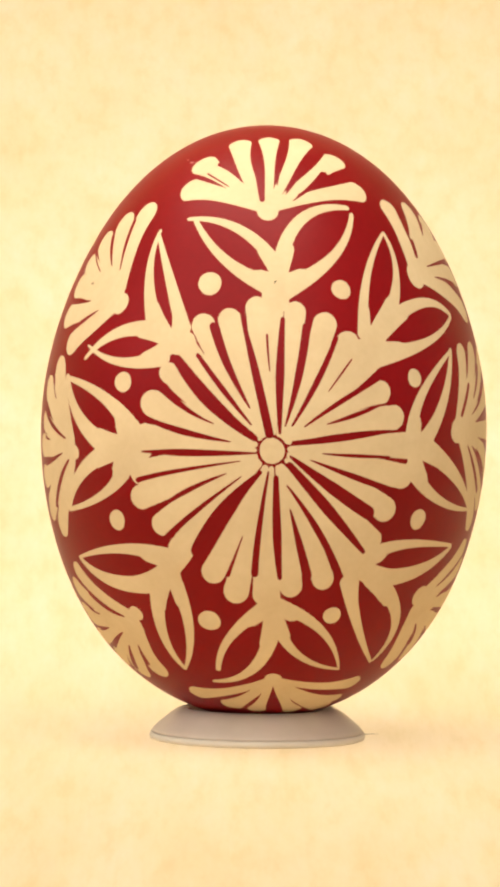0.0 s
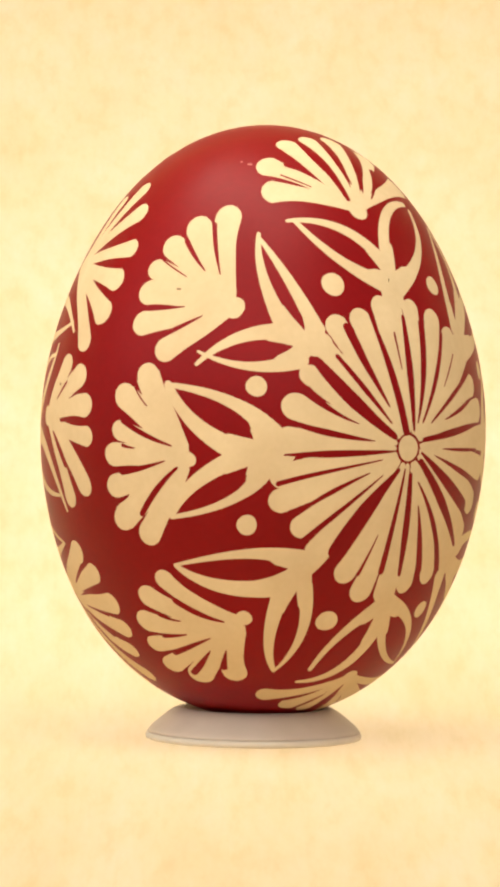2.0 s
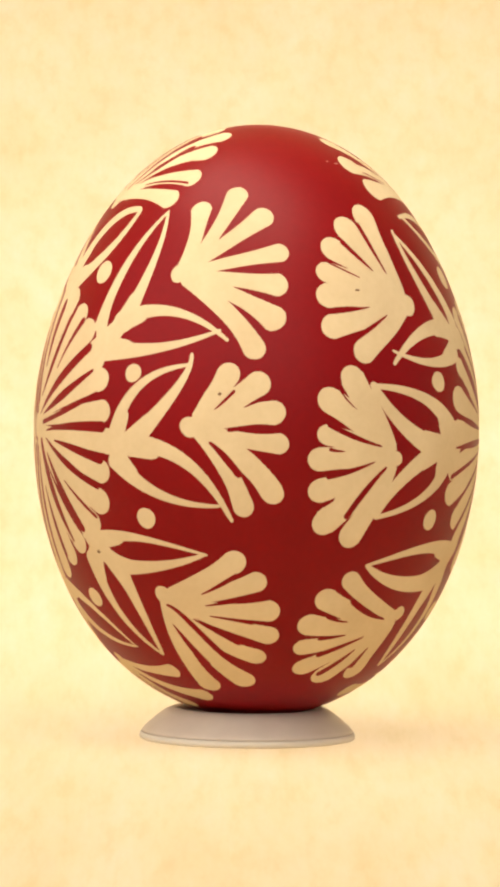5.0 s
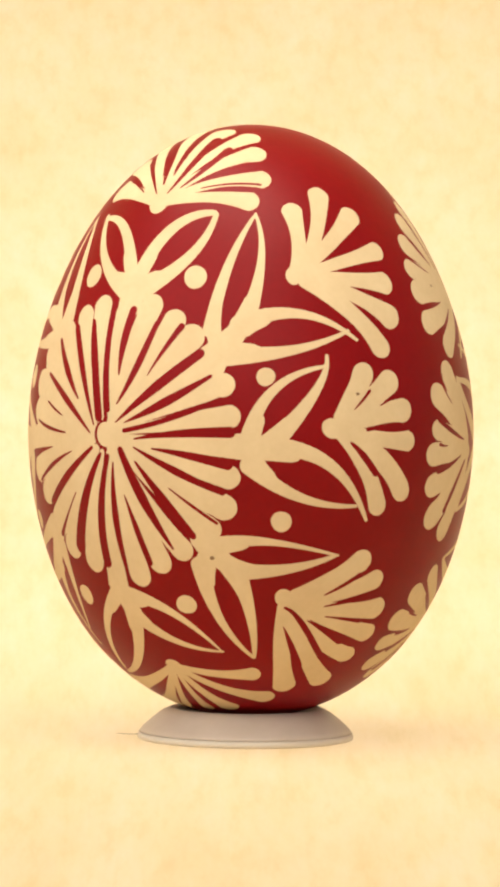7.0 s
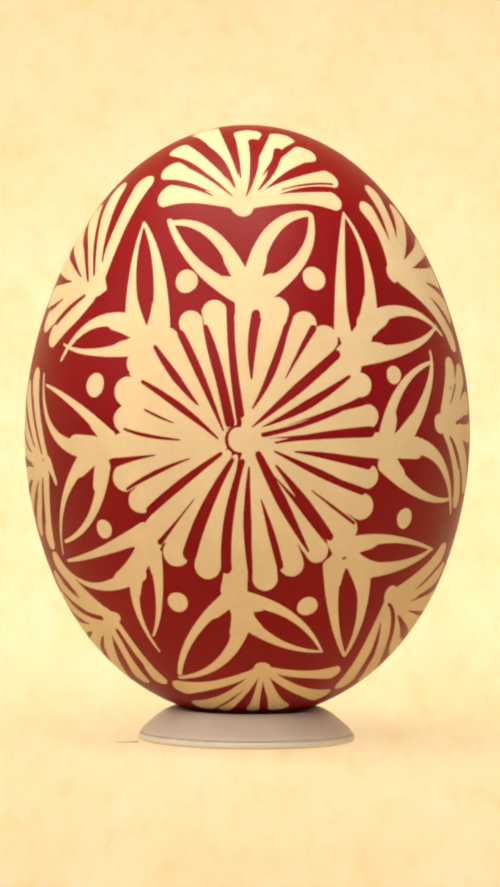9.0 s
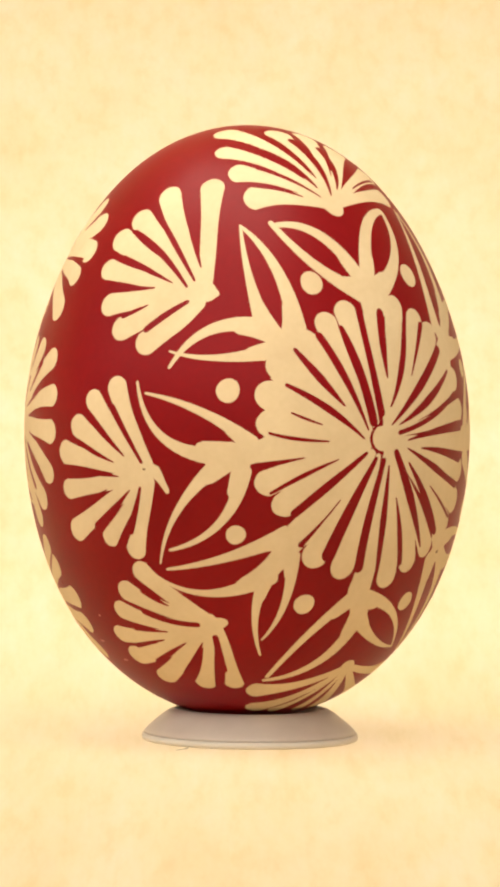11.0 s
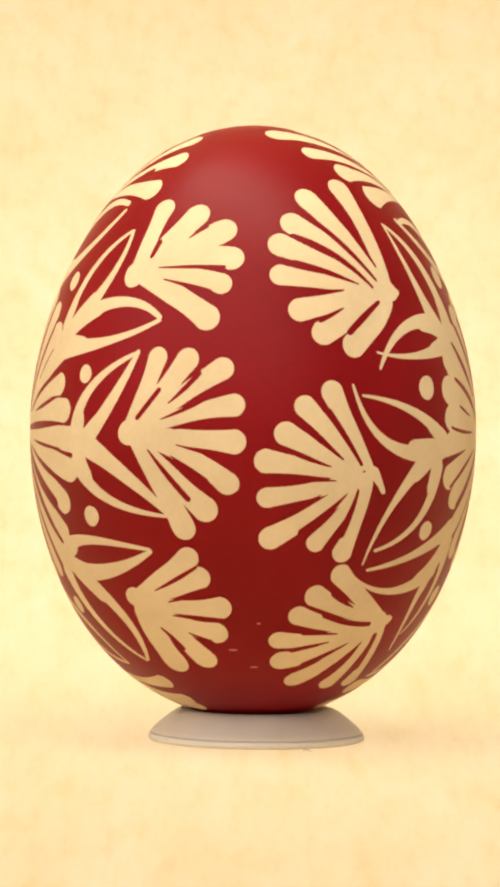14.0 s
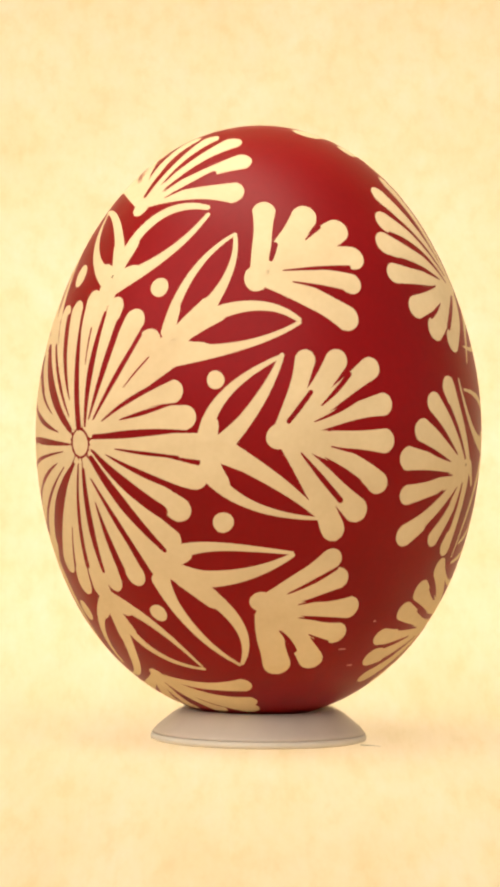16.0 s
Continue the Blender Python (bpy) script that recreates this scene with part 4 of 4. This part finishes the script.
GROOVES.append((-42.9, -45.0, (-8.35, -4.16, -6.85, -3.48, -5.67, -2.89, 0.62, 0.41, 0.14)))
GROOVES.append((-42.9, -45.0, (-7.10, -6.01, -5.19, -4.19, -3.31, -2.73, 0.71, 0.56, 0.14)))

EGG = tagged(new("decorated_egg"), "red hen's egg with cream folk-art flowers, fans and leaf sprigs", "decorated egg")
shell(EGG)

for lon, lat, wide, petals in FLOWERS:
    patch = Patch(lon, lat)
    eye_dot = paint("flower", disc(patch, 0, 0, wide, 0.03, 5), CREAM, EGG, "large cream many-petalled flower")
    for row in petals:
        foot = Vector(row[0:2])
        near = 1.5 if wide > 2.55 or foot.x < 0.6 else 0.9
        paint("petal", stroke(patch, foot * (near / foot.length), row[2:4], row[4:6], row[6] * 1.5, row[7] * 1.5, row[8]), CREAM, eye_dot)

for i, (lon, lat, foot, petals) in enumerate(FANS):
    patch = Patch(lon, lat)
    base = paint("fan", disc(patch, 0, 0, foot, 0.04, i), CREAM, EGG, "cream shell-shaped fan of petals")
    for row in petals:
        paint("petal", stroke(patch, row[0:2], row[2:4], row[4:6], *row[6:9], club=0.13), CREAM, base)

for lon, lat, strokes in BUDS:
    patch = Patch(lon, lat)
    stem = None
    for row in strokes:
        p0, pm, p1, w = row[0:2], row[2:4], row[4:6], row[6:9]
        if stem is None:
            tail, lead, w = w[0] * 0.1, 0.0, (w[0] * 0.72, w[1] * 0.82, w[2] * 0.74)
        else:
            tail, lead, w = w[0] * 0.55, 0.25, (w[0] * 0.86, w[1] * 0.92, w[2] * 0.65)
        back = (Vector(p0) - Vector(pm)).normalized() * tail
        ahead = (Vector(p1) - Vector(pm)).normalized() * lead
        verts, faces = stroke(patch, Vector(p0) + back, pm, Vector(p1) + ahead, *w)
        if stem is None:
            fork = Vector(pm).lerp(Vector(p1), 0.55)
        else:
            # the stroke's own root, run back into the fork
            v2, f2 = stroke(patch, fork, fork.lerp(Vector(p0), 0.75), Vector(p0).lerp(Vector(pm), 0.5), w[0] * 0.95, w[0] * 0.95, w[0] * 0.35 + w[1] * 0.35)
            faces = faces + [tuple(i + len(verts) for i in f) for f in f2]
            verts = verts + v2
        data = verts, faces
        if stem is None:
            stem = paint("leaf_sprig", data, CREAM, EGG, "cream sprig of two open leaves")
        else:
            paint("leaf_edge", data, CREAM, stem)

for i, (lon, lat, wide) in enumerate(DOTS):
    paint("dot", disc(Patch(lon, lat), 0, 0, wide, 0.03, 40 + i), CREAM, EGG)


# the hand-driven table runs a little unevenly: degrees ahead of or behind an even turn
UNEVEN = {0.5: -0.25, 1.0: -0.32, 1.5: -0.45, 2.0: -0.25, 2.5: -0.28, 3.0: 0.05, 3.5: -0.18, 11.0: 0.38, 12.0: 0.18,
          10.5: -0.12, 12.5: -0.08, 13.5: -0.12, 14.0: -0.28, 14.5: -0.2}


# red left between the strokes where they all but touch
for lon, lat, row in GROOVES:
    paint("groove", stroke(Patch(lon, lat), row[0:2], row[2:4], row[4:6], *row[6:9], 14, 0.000022), RED, EGG)

# specks: worn spots in the red, and brown flecks on the cream
for lon, lat, wide, tall, mat in SPECKS:
    patch = Patch(lon, lat)
    verts, faces = stroke(patch, (-wide / 2, 0), (0, 0.02), (wide / 2, 0), tall * 0.7, tall, tall * 0.6, 6)
    lift = 0.00002
    mesh_object("speck", [v + v.normalized() * lift for v in verts], faces, PINK if mat else DARK, EGG, "worn pale speck" if mat else "small brown fleck")

# a dark fibre lying on the paper, carried round with the table
FIBRE_MAT, _, _ = material("dark_olive_fibre", (0.10, 0.09, 0.04), 0.8, 0.1)


def fibre():
    verts, faces, n = [], [], 5
    for i in range(13):
        f = i / 12
        x, y, thin = 0.0121 + 0.0023 * f, 0.0002 * math.sin(3.6 * f), 0.00004 * (1 - 0.75 * f)
        verts += [(x, y + thin * math.cos(2 * math.pi * k / n), -0.0002 + thin * (1 + math.sin(2 * math.pi * k / n))) for k in range(n)]
    for i in range(12):
        for k in range(n):
            q = (k + 1) % n
            faces.append((i * n + k, i * n + q, (i + 1) * n + q, (i + 1) * n + k))
    faces += [tuple(range(n)), tuple(range(13 * n - 1, 12 * n - 1, -1))]
    return tagged(mesh_object("fibre", verts, faces, FIBRE_MAT), "thin dark stray fibre on the paper beside the stand", "fibre")


FIBRE = fibre()


def motions():
    """The turntable carries the egg and its stand round; both sit a little off its axis."""
    side, lean = radians(OFF_SIDE), radians(LEAN_SIDE)
    off = Matrix.Translation((OFF_AXIS * math.sin(side), -OFF_AXIS * math.cos(side), EGG_Z))
    tip = Matrix.Rotation(radians(LEAN), 4, Vector((0, 0, 1)).cross(Vector((math.sin(lean), -math.cos(lean), 0))))
    s = radians(130)
    ring_off = Matrix.Translation((0.00068 * math.sin(s), -0.00068 * math.cos(s), 0))
    egg_rows, ring_rows, fibre_rows = [], [], []
    for k in range(33):
        t = k * 0.5
        turn = Matrix.Rotation(radians(TURN * t + UNEVEN.get(t, 0.0)), 4, "Z")
        egg_rows.append((t, turn @ off @ tip))
        ring_rows.append((t, turn @ ring_off))
        fibre_rows.append((t, turn @ Matrix.Rotation(radians(28), 4, "Z")))
    walk(FIBRE, fibre_rows)
    walk(EGG, egg_rows)
    walk(STAND, ring_rows)


motions()
